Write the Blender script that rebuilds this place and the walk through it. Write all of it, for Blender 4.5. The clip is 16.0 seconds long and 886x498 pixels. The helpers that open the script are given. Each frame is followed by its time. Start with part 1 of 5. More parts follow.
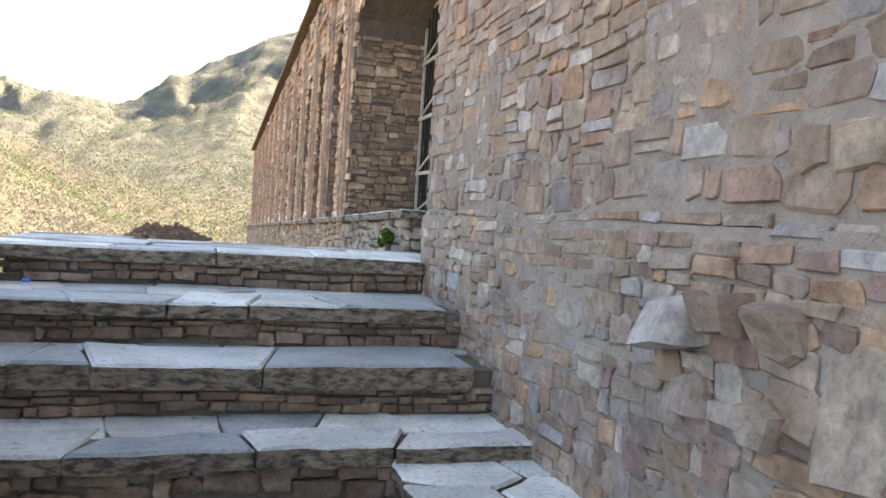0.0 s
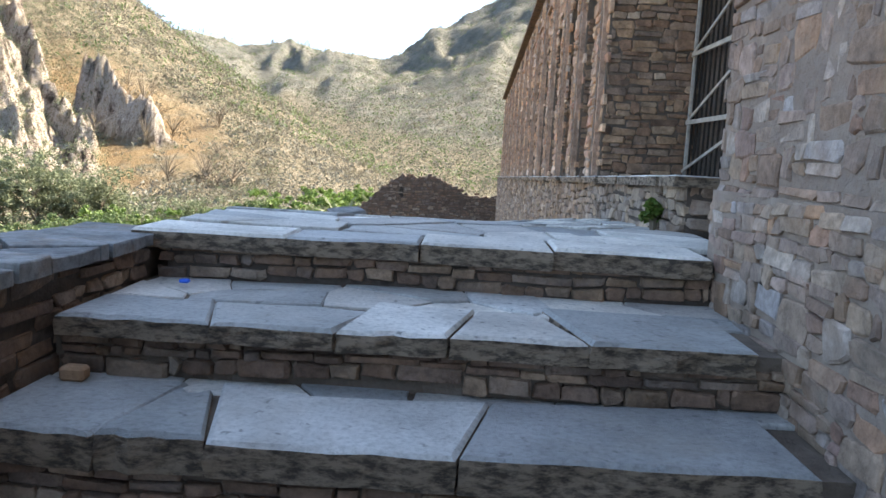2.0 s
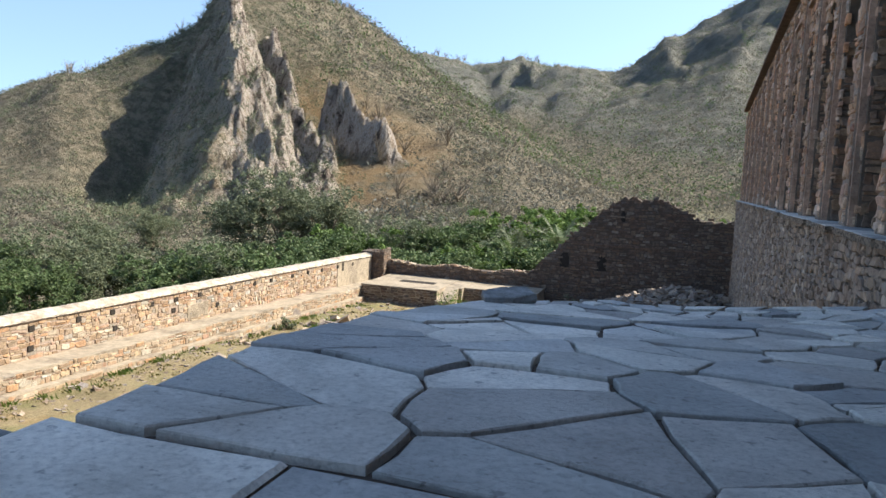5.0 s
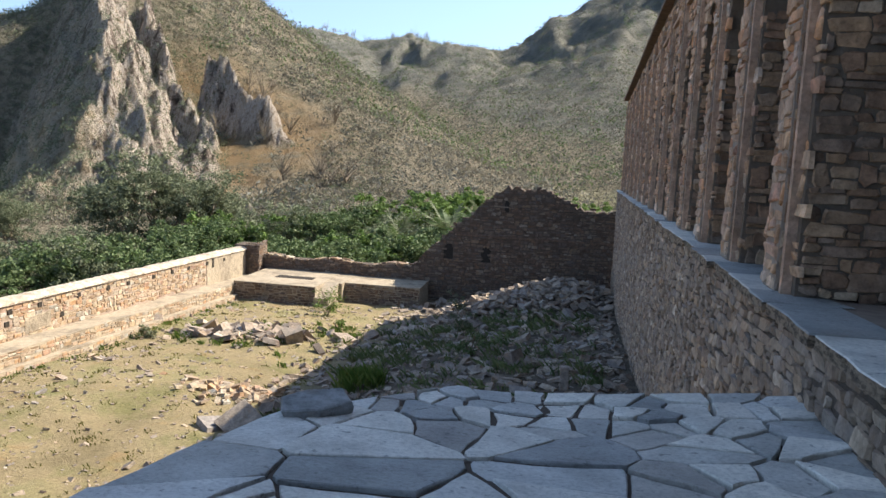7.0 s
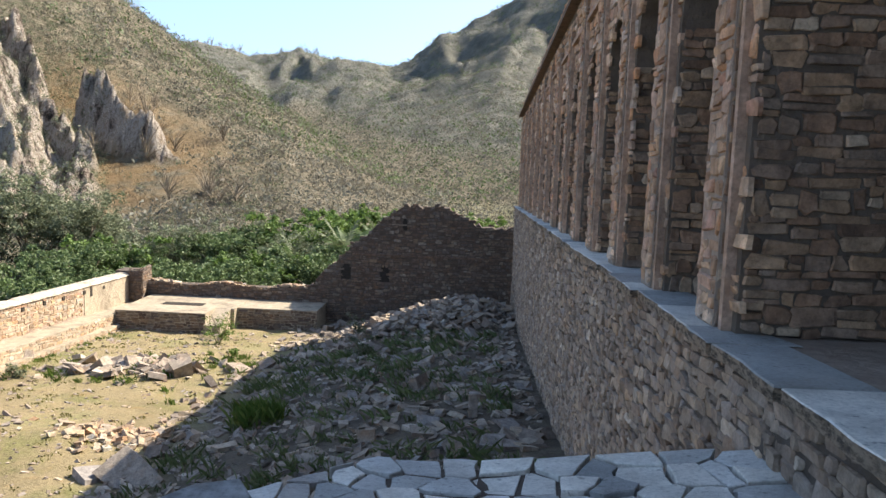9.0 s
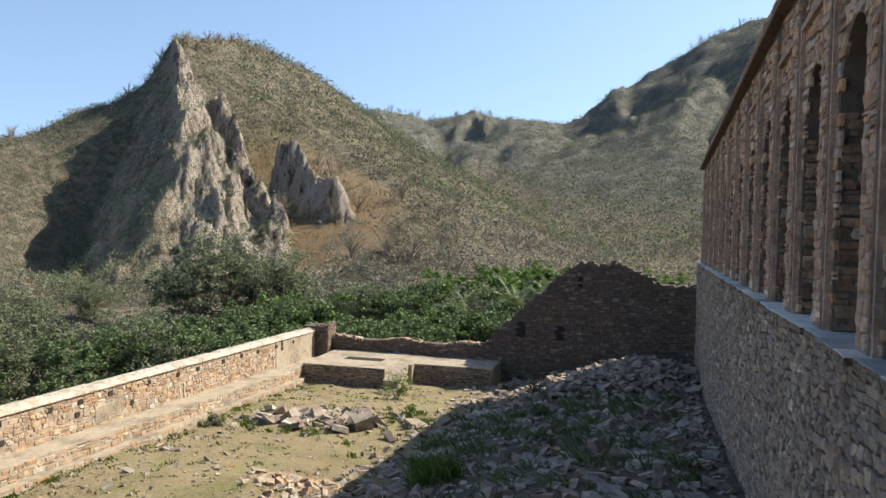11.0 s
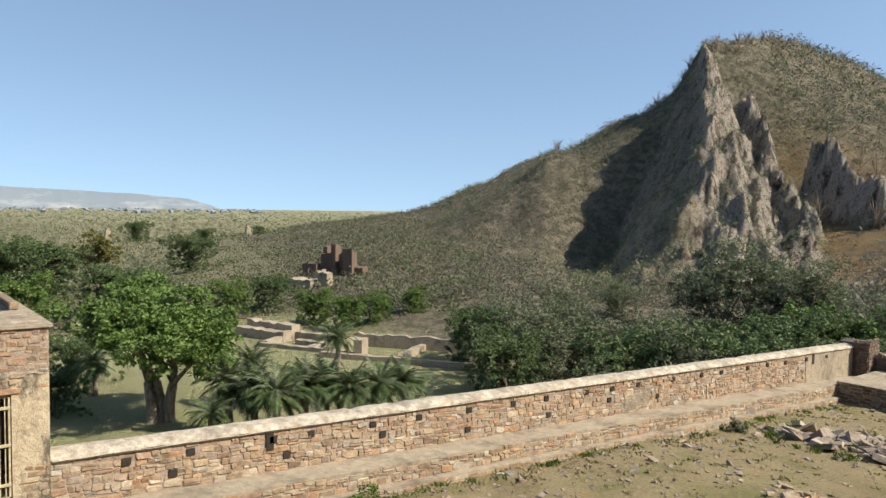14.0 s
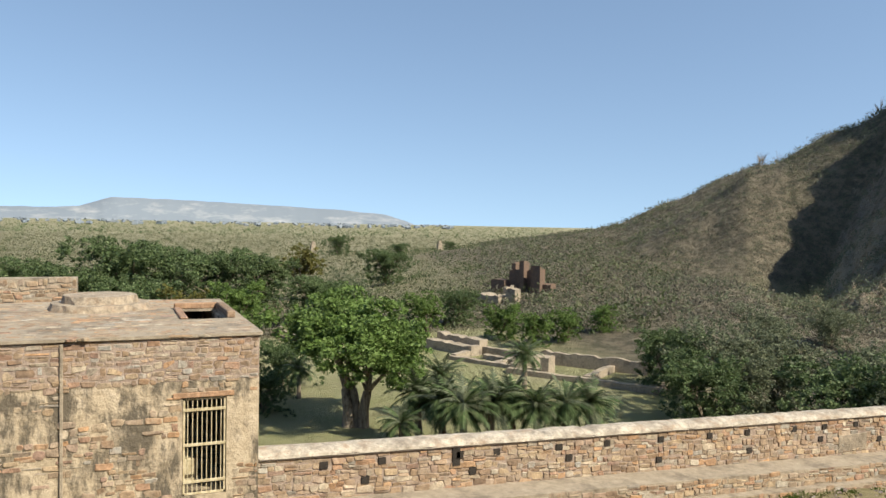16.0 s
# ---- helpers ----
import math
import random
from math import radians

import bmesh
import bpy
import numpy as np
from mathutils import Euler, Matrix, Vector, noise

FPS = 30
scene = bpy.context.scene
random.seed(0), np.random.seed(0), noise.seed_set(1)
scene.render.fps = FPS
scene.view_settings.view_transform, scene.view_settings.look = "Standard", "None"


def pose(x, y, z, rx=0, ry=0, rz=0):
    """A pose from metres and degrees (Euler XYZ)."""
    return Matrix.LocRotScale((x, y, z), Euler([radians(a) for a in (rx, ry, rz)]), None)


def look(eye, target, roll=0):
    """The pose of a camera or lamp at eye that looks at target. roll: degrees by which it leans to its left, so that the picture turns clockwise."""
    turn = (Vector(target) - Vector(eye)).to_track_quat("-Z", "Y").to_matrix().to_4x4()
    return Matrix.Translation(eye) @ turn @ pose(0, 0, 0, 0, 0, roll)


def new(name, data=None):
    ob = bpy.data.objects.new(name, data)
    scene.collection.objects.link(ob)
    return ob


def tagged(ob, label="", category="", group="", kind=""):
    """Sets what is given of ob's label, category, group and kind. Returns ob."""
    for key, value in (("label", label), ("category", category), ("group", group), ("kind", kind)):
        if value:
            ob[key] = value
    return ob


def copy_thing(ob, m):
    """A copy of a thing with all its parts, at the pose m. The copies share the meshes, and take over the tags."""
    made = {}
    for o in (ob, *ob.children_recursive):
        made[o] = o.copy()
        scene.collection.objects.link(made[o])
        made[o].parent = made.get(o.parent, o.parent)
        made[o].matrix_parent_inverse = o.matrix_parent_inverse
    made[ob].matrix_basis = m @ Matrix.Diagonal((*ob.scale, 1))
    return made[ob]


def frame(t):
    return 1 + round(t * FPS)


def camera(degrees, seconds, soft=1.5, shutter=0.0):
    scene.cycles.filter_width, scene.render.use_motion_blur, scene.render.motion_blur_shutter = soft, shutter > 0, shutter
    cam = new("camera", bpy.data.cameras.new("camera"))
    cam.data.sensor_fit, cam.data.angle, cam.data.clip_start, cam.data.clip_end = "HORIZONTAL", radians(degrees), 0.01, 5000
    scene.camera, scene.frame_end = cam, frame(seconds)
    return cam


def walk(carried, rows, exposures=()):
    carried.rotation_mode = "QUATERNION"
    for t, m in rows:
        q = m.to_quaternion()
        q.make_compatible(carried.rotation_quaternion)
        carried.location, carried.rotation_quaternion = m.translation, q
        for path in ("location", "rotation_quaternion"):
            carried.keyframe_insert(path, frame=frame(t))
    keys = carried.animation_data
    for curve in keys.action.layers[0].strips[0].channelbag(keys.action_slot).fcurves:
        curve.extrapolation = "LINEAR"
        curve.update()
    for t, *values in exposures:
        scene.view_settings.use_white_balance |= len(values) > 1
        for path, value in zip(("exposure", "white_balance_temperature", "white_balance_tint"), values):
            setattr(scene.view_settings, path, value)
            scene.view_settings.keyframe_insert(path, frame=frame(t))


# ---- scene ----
# ---- camera ----
PATH = [
    (0.0, -1.057, -8.356, 0.314, -16.78, -2.01, -3.81), (0.5, -1.068, -7.953, 0.298, -12.79, -4.17, -3.25),
    (1.0, -0.991, -7.541, 0.287, -7.89, -4.99, -3.22), (1.5, -0.812, -7.087, 0.428, -1.94, -6.56, -2.60),
    (2.0, -0.774, -6.648, 0.470, 1.84, -7.03, -3.17), (2.5, -0.739, -6.205, 0.486, 6.21, -6.19, -2.95),
    (3.0, -0.712, -5.761, 0.490, 10.79, -5.11, -2.76), (3.5, -0.742, -5.303, 0.479, 14.06, -4.80, -3.13),
    (4.0, -0.786, -4.901, 0.487, 16.21, -5.28, -2.74), (4.2, -0.790, -4.725, 0.521, 17.02, -5.52, -2.63),
    (5.2, -0.70, -3.70, 0.90, 18.6, -7.1, -2.3),
    (6.3, -0.552, -2.654, 1.246, 18.15, -8.40, -2.00), (6.5, -0.541, -2.522, 1.302, 16.45, -8.38, -2.07),
    (7.0, -0.621, -2.281, 1.344, 10.57, -8.09, -2.52), (7.5, -0.729, -2.061, 1.366, 4.99, -8.01, -2.73),
    (8.0, -0.774, -1.827, 1.389, 1.76, -8.40, -2.66), (8.2, -0.780, -1.740, 1.400, 1.11, -8.29, -2.51),
    (9.2, -0.89, -1.53, 1.440, 3.3, -6.2, -1.9),
    (10.3, -0.980, -1.455, 1.467, 8.38, -4.11, -1.34), (10.5, -0.978, -1.453, 1.464, 10.14, -3.76, -1.19),
    (11.0, -0.971, -1.450, 1.457, 15.37, -2.79, -0.82), (11.5, -0.962, -1.472, 1.447, 21.46, -1.99, -0.66),
    (12.0, -0.962, -1.510, 1.433, 27.83, -1.88, -0.58), (12.5, -0.966, -1.568, 1.414, 34.35, -2.16, -0.54),
    (13.0, -0.977, -1.636, 1.393, 40.89, -2.34, -0.54), (13.5, -0.990, -1.700, 1.374, 47.28, -2.66, -0.72),
    (14.0, -0.990, -1.750, 1.359, 52.79, -2.91, -0.70), (14.5, -1.005, -1.789, 1.354, 56.95, -2.93, -0.58),
    (15.0, -1.045, -1.772, 1.364, 59.95, -2.69, -0.65), (15.5, -1.072, -1.734, 1.394, 62.50, -2.38, -0.79),
    (16.0, -1.086, -1.709, 1.413, 66.75, -1.91, -1.10)]
cam = camera(59.76, 16.0)
walk(cam, [(r[0], pose(r[1], r[2], r[3], 90 + r[5], r[6], r[4])) for r in PATH],
     [(0.0, 3.7, 9000, 11), (0.5, 3.6, 8800, 11), (1.0, 3.45, 8400, 11), (1.5, 3.3, 8000, 10), (2.5, 2.92, 7300, 8), (3.5, 2.38, 6900, 7), (4.2, 2.1, 6800, 7), (6.3, 1.85, 6900, 8), (8.2, 2.3, 7200, 9), (10.3, 1.85, 7000, 7), (12.0, 1.5, 7000, 6), (14.0, 1.33, 7100, 6), (16.0, 1.3, 7100, 6)])

# ---- world and sun ----
SUN_AZ, SUN_EL = radians(58), radians(43)      # azimuth from +y towards +x
world = bpy.data.worlds.new("World")
scene.world = world
world.use_nodes = True
wt = world.node_tree
sky = wt.nodes.new("ShaderNodeTexSky")
sky.sky_type, sky.sun_disc = 'NISHITA', False
sky.sun_elevation, sky.sun_rotation = SUN_EL, SUN_AZ
sky.air_density, sky.dust_density, sky.ozone_density = 0.95, 0.5, 1.4
# a hazy day: the sky near the horizon stays as pale blue as higher up
co, lift_, unit_ = wt.nodes.new("ShaderNodeTexCoord"), wt.nodes.new("ShaderNodeVectorMath"), wt.nodes.new("ShaderNodeVectorMath")
lift_.operation, unit_.operation = 'ADD', 'NORMALIZE'
lift_.inputs[1].default_value = (0, 0, 0.20)
wt.links.new(co.outputs["Generated"], lift_.inputs[0])
wt.links.new(lift_.outputs[0], unit_.inputs[0])
wt.links.new(unit_.outputs[0], sky.inputs[0])
wt.links.new(sky.outputs[0], wt.nodes["Background"].inputs[0])
wt.nodes["Background"].inputs[1].default_value = 0.085
sun = new("sun", bpy.data.lights.new("sun", "SUN"))
sun.data.energy, sun.data.angle, sun.data.color = 2.9, radians(0.5), (1.0, 0.95, 0.87)
sun.matrix_world = look((100 * math.sin(SUN_AZ) * math.cos(SUN_EL), 100 * math.cos(SUN_AZ) * math.cos(SUN_EL), 100 * math.sin(SUN_EL)), (0, 0, 0))


# ---- materials ----
class Nodes:
    """A small builder of node materials."""

    def __init__(self, name, rough=0.9, spec=0.25):
        self.mat = bpy.data.materials.new(name)
        self.mat.use_nodes = True
        self.t = self.mat.node_tree
        self.b = self.t.nodes["Principled BSDF"]
        self.b.inputs["Roughness"].default_value = rough
        self.b.inputs["Specular IOR Level"].default_value = spec
        self.pos = self.t.nodes.new("ShaderNodeNewGeometry")

    def node(self, kind, **vals):
        n = self.t.nodes.new(kind)
        for k, v in vals.items():
            n.inputs[k].default_value = v
        return n

    def link(self, a, b):
        self.t.links.new(a, b)

    def noise(self, scale, detail=4.0, rough=0.6, stretch=None):
        n = self.node("ShaderNodeTexNoise", Scale=scale, Detail=detail, Roughness=rough)
        src = self.pos.outputs["Position"]
        if stretch:
            m = self.node("ShaderNodeMapping")
            m.inputs["Scale"].default_value = stretch
            self.link(src, m.inputs[0])
            src = m.outputs[0]
        self.link(src, n.inputs["Vector"])
        return n.outputs["Fac"]

    def ramp(self, fac, stops, hard=False):
        n = self.t.nodes.new("ShaderNodeValToRGB")
        el = n.color_ramp.elements
        while len(el) < len(stops):
            el.new(0.5)
        for e, (p, c) in zip(el, stops):
            e.position, e.color = p, (*c, 1) if len(c) == 3 else c
        n.color_ramp.interpolation = 'CONSTANT' if hard else 'LINEAR'
        self.link(fac, n.inputs[0])
        return n.outputs[0]

    def mix(self, fac, a, b, mode='MIX'):
        n = self.t.nodes.new("ShaderNodeMix")
        n.data_type, n.blend_type = 'RGBA', mode
        for s, v in ((n.inputs[0], fac), (n.inputs[6], a), (n.inputs[7], b)):
            if isinstance(v, (int, float)):
                s.default_value = v
            elif isinstance(v, tuple):
                s.default_value = (*v, 1)
            else:
                self.link(v, s)
        return n.outputs[2]

    def random(self, per_object):
        if per_object:
            return self.t.nodes.new("ShaderNodeObjectInfo").outputs["Random"]
        return self.pos.outputs["Random Per Island"]

    def bump(self, h, dist, strength=1.0):
        n = self.node("ShaderNodeBump", Strength=strength, Distance=dist)
        self.link(h, n.inputs["Height"])
        prev = self.b.inputs["Normal"]
        if prev.is_linked:
            self.link(prev.links[0].from_socket, n.inputs["Normal"])
        self.link(n.outputs[0], prev)

    def done(self, colour):
        self.link(colour, self.b.inputs["Base Color"])
        return self.mat


GREY = lambda a: (a, a, a)


def stone_material(name, stops, per_object=False, grain=22.0, stain=(0.10, 0.085, 0.07), amount=0.55, lime=0.0, bump=0.02):
    m = Nodes(name, 0.88, 0.25)
    base = m.ramp(m.random(per_object), stops)
    tint = m.ramp(m.noise(6.0, 5), [(0.3, GREY(0.62)), (0.7, GREY(1.28))])
    col = m.mix(1.0, base, tint, 'MULTIPLY')
    fine = m.ramp(m.noise(grain, 8, 0.75), [(0.28, GREY(0.55)), (0.5, GREY(1.0)), (0.75, GREY(1.35))])
    col = m.mix(1.0, col, fine, 'MULTIPLY')
    rust = m.ramp(m.noise(3.1, 4), [(0.52, GREY(0)), (0.72, GREY(0.5))])
    col = m.mix(rust, col, (0.30, 0.17, 0.09))
    dirt = m.ramp(m.noise(1.4, 6, 0.7), [(0.46, GREY(0)), (0.68, GREY(amount))])
    col = m.mix(dirt, col, stain)
    if lime:
        pale = m.ramp(m.noise(2.3, 6, 0.7), [(0.55, GREY(0)), (0.68, GREY(lime))])
        col = m.mix(pale, col, (0.55, 0.46, 0.35))
    m.bump(m.noise(grain * 0.6, 8, 0.7), bump)
    m.bump(m.noise(4.5, 3), bump * 1.5, 0.6)
    return m.done(col)


WARM = [(0.0, (0.22, 0.155, 0.12)), (0.15, (0.34, 0.245, 0.175)), (0.35, (0.29, 0.23, 0.195)), (0.5, (0.40, 0.305, 0.22)), (0.65, (0.31, 0.285, 0.27)),
        (0.74, (0.42, 0.26, 0.16)), (0.84, (0.29, 0.19, 0.16)), (0.92, (0.48, 0.41, 0.34)), (1.0, (0.36, 0.345, 0.34))]
GREYISH = [(0.0, (0.15, 0.125, 0.11)), (0.25, (0.23, 0.20, 0.18)), (0.5, (0.27, 0.235, 0.20)), (0.75, (0.23, 0.22, 0.22)), (0.9, (0.34, 0.28, 0.22)), (1.0, (0.40, 0.38, 0.35))]
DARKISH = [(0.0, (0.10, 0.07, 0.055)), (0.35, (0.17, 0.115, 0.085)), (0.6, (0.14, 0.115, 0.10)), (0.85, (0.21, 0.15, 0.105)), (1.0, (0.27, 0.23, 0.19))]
WARM = [(p, (a * 1.06, b * 0.97, c * 0.93)) for p, (a, b, c) in WARM]
M_NEAR = stone_material("near_stone", WARM, True, lime=0.25, amount=0.45)
M_NEAR_I = stone_material("near_stone_joined", WARM, False, lime=0.25, amount=0.35)
M_RETAIN = stone_material("retaining_stone", [(p, (r * 1.42, g * 1.2, b * 1.02)) for p, (r, g, b) in GREYISH], False, amount=0.4, lime=0.2)
M_FACADE = stone_material("facade_stone", [(p, (r * 1.5, g * 1.36, b * 1.2)) for p, (r, g, b) in WARM], False, amount=0.35, lime=0.35)
M_PARAPET = stone_material("parapet_stone", [(p, (r * 0.96, g * 1.02, b * 0.94)) for p, (r, g, b) in WARM], False, amount=0.3, lime=0.3)
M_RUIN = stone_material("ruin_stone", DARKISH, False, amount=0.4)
M_RISER = stone_material("riser_stone", [(p, (r * 1.55, g * 1.42, b * 1.32)) for p, (r, g, b) in DARKISH], False, grain=30, amount=0.6, stain=(0.07, 0.05, 0.04))
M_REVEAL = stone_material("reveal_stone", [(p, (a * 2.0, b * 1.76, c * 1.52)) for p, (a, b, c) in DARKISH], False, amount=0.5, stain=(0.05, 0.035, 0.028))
M_RUBBLE = stone_material("rubble_stone", [(p, (a * 1.12, b * 1.04, c * 0.95)) for p, (a, b, c) in GREYISH], False, amount=0.3)


def mortar_material(name, a, b, dark=0.3):
    m = Nodes(name, 0.95, 0.15)
    col = m.ramp(m.noise(5.0, 8, 0.7), [(0.3, a), (0.7, b)])
    dirt = m.ramp(m.noise(0.9, 6, 0.7), [(0.48, GREY(0)), (0.7, GREY(dark))])
    col = m.mix(dirt, col, (0.07, 0.055, 0.045))
    m.bump(m.noise(45.0, 6, 0.7), 0.012)
    m.bump(m.noise(9.0, 4), 0.03)
    return m.done(col)


M_MORTAR = mortar_material("mortar", (0.27, 0.20, 0.16), (0.41, 0.325, 0.26))
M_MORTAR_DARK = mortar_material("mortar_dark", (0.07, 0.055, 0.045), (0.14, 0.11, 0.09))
M_MORTAR_RISER = mortar_material("mortar_riser", (0.11, 0.085, 0.068), (0.20, 0.155, 0.12))


def stained_material():
    m = Nodes("stained_plaster", 0.95, 0.15)
    col = m.ramp(m.noise(3.0, 8, 0.7), [(0.3, (0.34, 0.27, 0.185)), (0.5, (0.46, 0.37, 0.26)), (0.7, (0.52, 0.43, 0.32))])
    soot = m.ramp(m.noise(1.5, 8, 0.75, (1, 1, 0.4)), [(0.47, GREY(0)), (0.57, GREY(0.9))])
    col = m.mix(soot, col, (0.10, 0.085, 0.065))
    m.bump(m.noise(30.0, 6, 0.7), 0.012)
    m.bump(m.noise(6.0, 5), 0.05)
    return m.done(col)


M_STAINED = stained_material()
M_PLASTER = mortar_material("old_plaster", (0.25, 0.205, 0.15), (0.42, 0.35, 0.265), 0.7)
M_LIME = stone_material("coping_lime", [(0.0, (0.46, 0.40, 0.32)), (1.0, (0.46, 0.40, 0.32))], False, amount=0.6, stain=(0.16, 0.125, 0.095))
# near-black: painted shade of holes and recesses, also the iron door bars
M_DARK = mortar_material("painted_shade_and_iron", (0.03, 0.026, 0.022), (0.05, 0.042, 0.036), 0.2)


def slab_material(name, per_object=True):
    m = Nodes(name, 0.62, 0.4)
    base = m.ramp(m.random(per_object), [(0.0, (0.20, 0.215, 0.225)), (0.2, (0.40, 0.40, 0.39)), (0.4, (0.58, 0.57, 0.54)), (0.55, (0.26, 0.25, 0.245)), (0.72, (0.62, 0.605, 0.57)), (0.86, (0.42, 0.43, 0.435)), (1.0, (0.22, 0.23, 0.24))])
    big = m.ramp(m.noise(2.2, 6, 0.65), [(0.3, GREY(0.72)), (0.7, GREY(1.2))])
    col = m.mix(1.0, m.mix(1.0, base, (1.40, 1.34, 1.26), 'MULTIPLY'), big, 'MULTIPLY')
    fine = m.ramp(m.noise(38.0, 8, 0.75), [(0.28, GREY(0.6)), (0.5, GREY(1.0)), (0.78, GREY(1.25))])
    col = m.mix(1.0, col, fine, 'MULTIPLY')
    buff = m.ramp(m.noise(1.3, 4), [(0.55, GREY(0)), (0.75, GREY(0.5))])
    col = m.mix(buff, col, (0.33, 0.29, 0.235))
    spots = m.ramp(m.noise(16.0, 3), [(0.63, GREY(0)), (0.70, GREY(0.55))])
    col = m.mix(spots, col, (0.09, 0.085, 0.08))
    m.bump(m.noise(9.0, 8, 0.7, (1, 3, 1)), 0.02)
    m.bump(m.noise(60.0, 5, 0.7), 0.006)
    return m.done(col)


M_SLAB = slab_material("slate_slab")
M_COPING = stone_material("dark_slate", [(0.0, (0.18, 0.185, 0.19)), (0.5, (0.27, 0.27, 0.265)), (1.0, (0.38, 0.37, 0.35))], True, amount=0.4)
# the worn front edge of a step slab is browner than its top
m_ = Nodes("step_edge", 0.9, 0.2)
M_EDGE = m_.done(m_.mix(m_.ramp(m_.noise(12, 6, 0.7, (1, 1, 2.5)), [(0.42, GREY(0)), (0.6, GREY(1))]), (0.40, 0.30, 0.215), (0.11, 0.085, 0.065)))
m_.bump(m_.noise(14, 8, 0.75, (1, 1, 2.5)), 0.05)


def ground_material():
    m = Nodes("court_earth", 0.95, 0.15)
    col = m.ramp(m.noise(0.35, 6, 0.65), [(0.3, (0.175, 0.138, 0.078)), (0.5, (0.255, 0.20, 0.115)), (0.7, (0.20, 0.182, 0.088))])
    green = m.ramp(m.noise(0.6, 5, 0.7), [(0.5, GREY(0)), (0.64, GREY(0.55))])
    col = m.mix(green, col, (0.12, 0.13, 0.04))
    rust = m.ramp(m.noise(0.9, 3), [(0.6, GREY(0)), (0.72, GREY(0.5))])
    col = m.mix(rust, col, (0.27, 0.165, 0.07))
    # darker earth towards the palace, from x = -8.6 to -6.2
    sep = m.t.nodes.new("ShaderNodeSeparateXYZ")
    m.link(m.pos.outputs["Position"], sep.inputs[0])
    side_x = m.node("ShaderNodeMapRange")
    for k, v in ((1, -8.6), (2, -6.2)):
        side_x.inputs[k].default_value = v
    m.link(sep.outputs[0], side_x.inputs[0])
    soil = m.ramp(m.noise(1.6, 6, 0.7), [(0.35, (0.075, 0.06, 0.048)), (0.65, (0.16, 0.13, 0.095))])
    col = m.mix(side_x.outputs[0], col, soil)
    peb = m.ramp(m.noise(14.0, 6, 0.8), [(0.3, GREY(0.6)), (0.5, GREY(1)), (0.72, GREY(1.35))])
    col = m.mix(1.0, col, peb, 'MULTIPLY')
    m.bump(m.noise(11.0, 8, 0.8), 0.05)
    return m.done(col)


M_EARTH = ground_material()


def terrain_material():
    m = Nodes("hill_terrain", 0.95, 0.1)
    a = m.t.nodes.new("ShaderNodeAttribute")
    a.attribute_name = "zone"
    s = m.t.nodes.new("ShaderNodeSeparateColor")
    m.link(a.outputs["Color"], s.inputs[0])
    dry = m.ramp(m.noise(0.045, 6, 0.65), [(0.3, (0.20, 0.17, 0.125)), (0.5, (0.30, 0.255, 0.185)), (0.7, (0.235, 0.21, 0.15))])
    scrub = m.ramp(m.noise(0.55, 7, 0.75), [(0.43, GREY(0)), (0.58, GREY(0.8))])
    col = m.mix(scrub, dry, (0.10, 0.097, 0.07))
    # the far range is coloured greyer than the near hill
    wood = m.ramp(m.noise(0.07, 7, 0.72), [(0.36, (0.095, 0.10, 0.09)), (0.5, (0.15, 0.15, 0.13)), (0.66, (0.235, 0.22, 0.185))])
    col = m.mix(a.outputs["Alpha"], col, wood)
    lawn = m.ramp(m.noise(0.12, 6, 0.7), [(0.3, (0.40, 0.40, 0.19)), (0.7, (0.52, 0.48, 0.29))])
    col = m.mix(s.outputs[1], col, lawn)
    orange = m.ramp(m.noise(0.2, 6, 0.7), [(0.3, (0.26, 0.17, 0.09)), (0.7, (0.33, 0.24, 0.14))])
    patch = m.t.nodes.new("ShaderNodeMath")
    patch.operation = 'MULTIPLY'
    m.link(s.outputs[2], patch.inputs[0])
    m.link(m.ramp(m.noise(0.16, 6, 0.7), [(0.36, GREY(0)), (0.5, GREY(1))]), patch.inputs[1])
    col = m.mix(patch.outputs[0], col, orange)
    rock = m.ramp(m.noise(0.45, 9, 0.78, (1, 1, 0.45)), [(0.37, (0.05, 0.042, 0.036)), (0.44, (0.25, 0.195, 0.16)), (0.52, (0.54, 0.475, 0.41)), (0.59, (0.42, 0.325, 0.25)), (0.67, (0.11, 0.105, 0.06))])
    col = m.mix(s.outputs[0], col, rock)
    m.bump(m.noise(0.9, 8, 0.8), 0.9)
    m.bump(m.noise(0.22, 6, 0.7), 2.5, 0.7)
    m.bump(m.noise(0.55, 8, 0.8, (1, 1, 0.35)), 1.6)
    m.bump(m.noise(2.6, 8, 0.75, (1, 1, 0.6)), 0.35)
    return m.done(col)


M_TERRAIN = terrain_material()
# horizon haze is put into this pale blue-grey colour
m_ = Nodes("far_mesa_hazed", 0.95, 0.05)
M_MESA_HAZED = m_.done(m_.mix(m_.ramp(m_.noise(0.004, 6, 0.7, (1, 1, 3)), [(0.5, GREY(0)), (0.75, GREY(1))]), (0.19, 0.22, 0.25), (0.40, 0.40, 0.39)))


def leaf_material(name, a, b, c):
    m = Nodes(name, 0.6, 0.25)
    col = m.ramp(m.random(False), [(0.0, a), (0.5, b), (1.0, c)])
    col = m.mix(1.0, col, m.ramp(m.noise(0.5, 3), [(0.3, GREY(0.7)), (0.7, GREY(1.25))]), 'MULTIPLY')
    tr = m.t.nodes.new("ShaderNodeBsdfTranslucent")
    m.link(col, tr.inputs[0])
    mx = m.t.nodes.new("ShaderNodeMixShader")
    mx.inputs[0].default_value = 0.3
    m.link(m.b.outputs[0], mx.inputs[1])
    m.link(tr.outputs[0], mx.inputs[2])
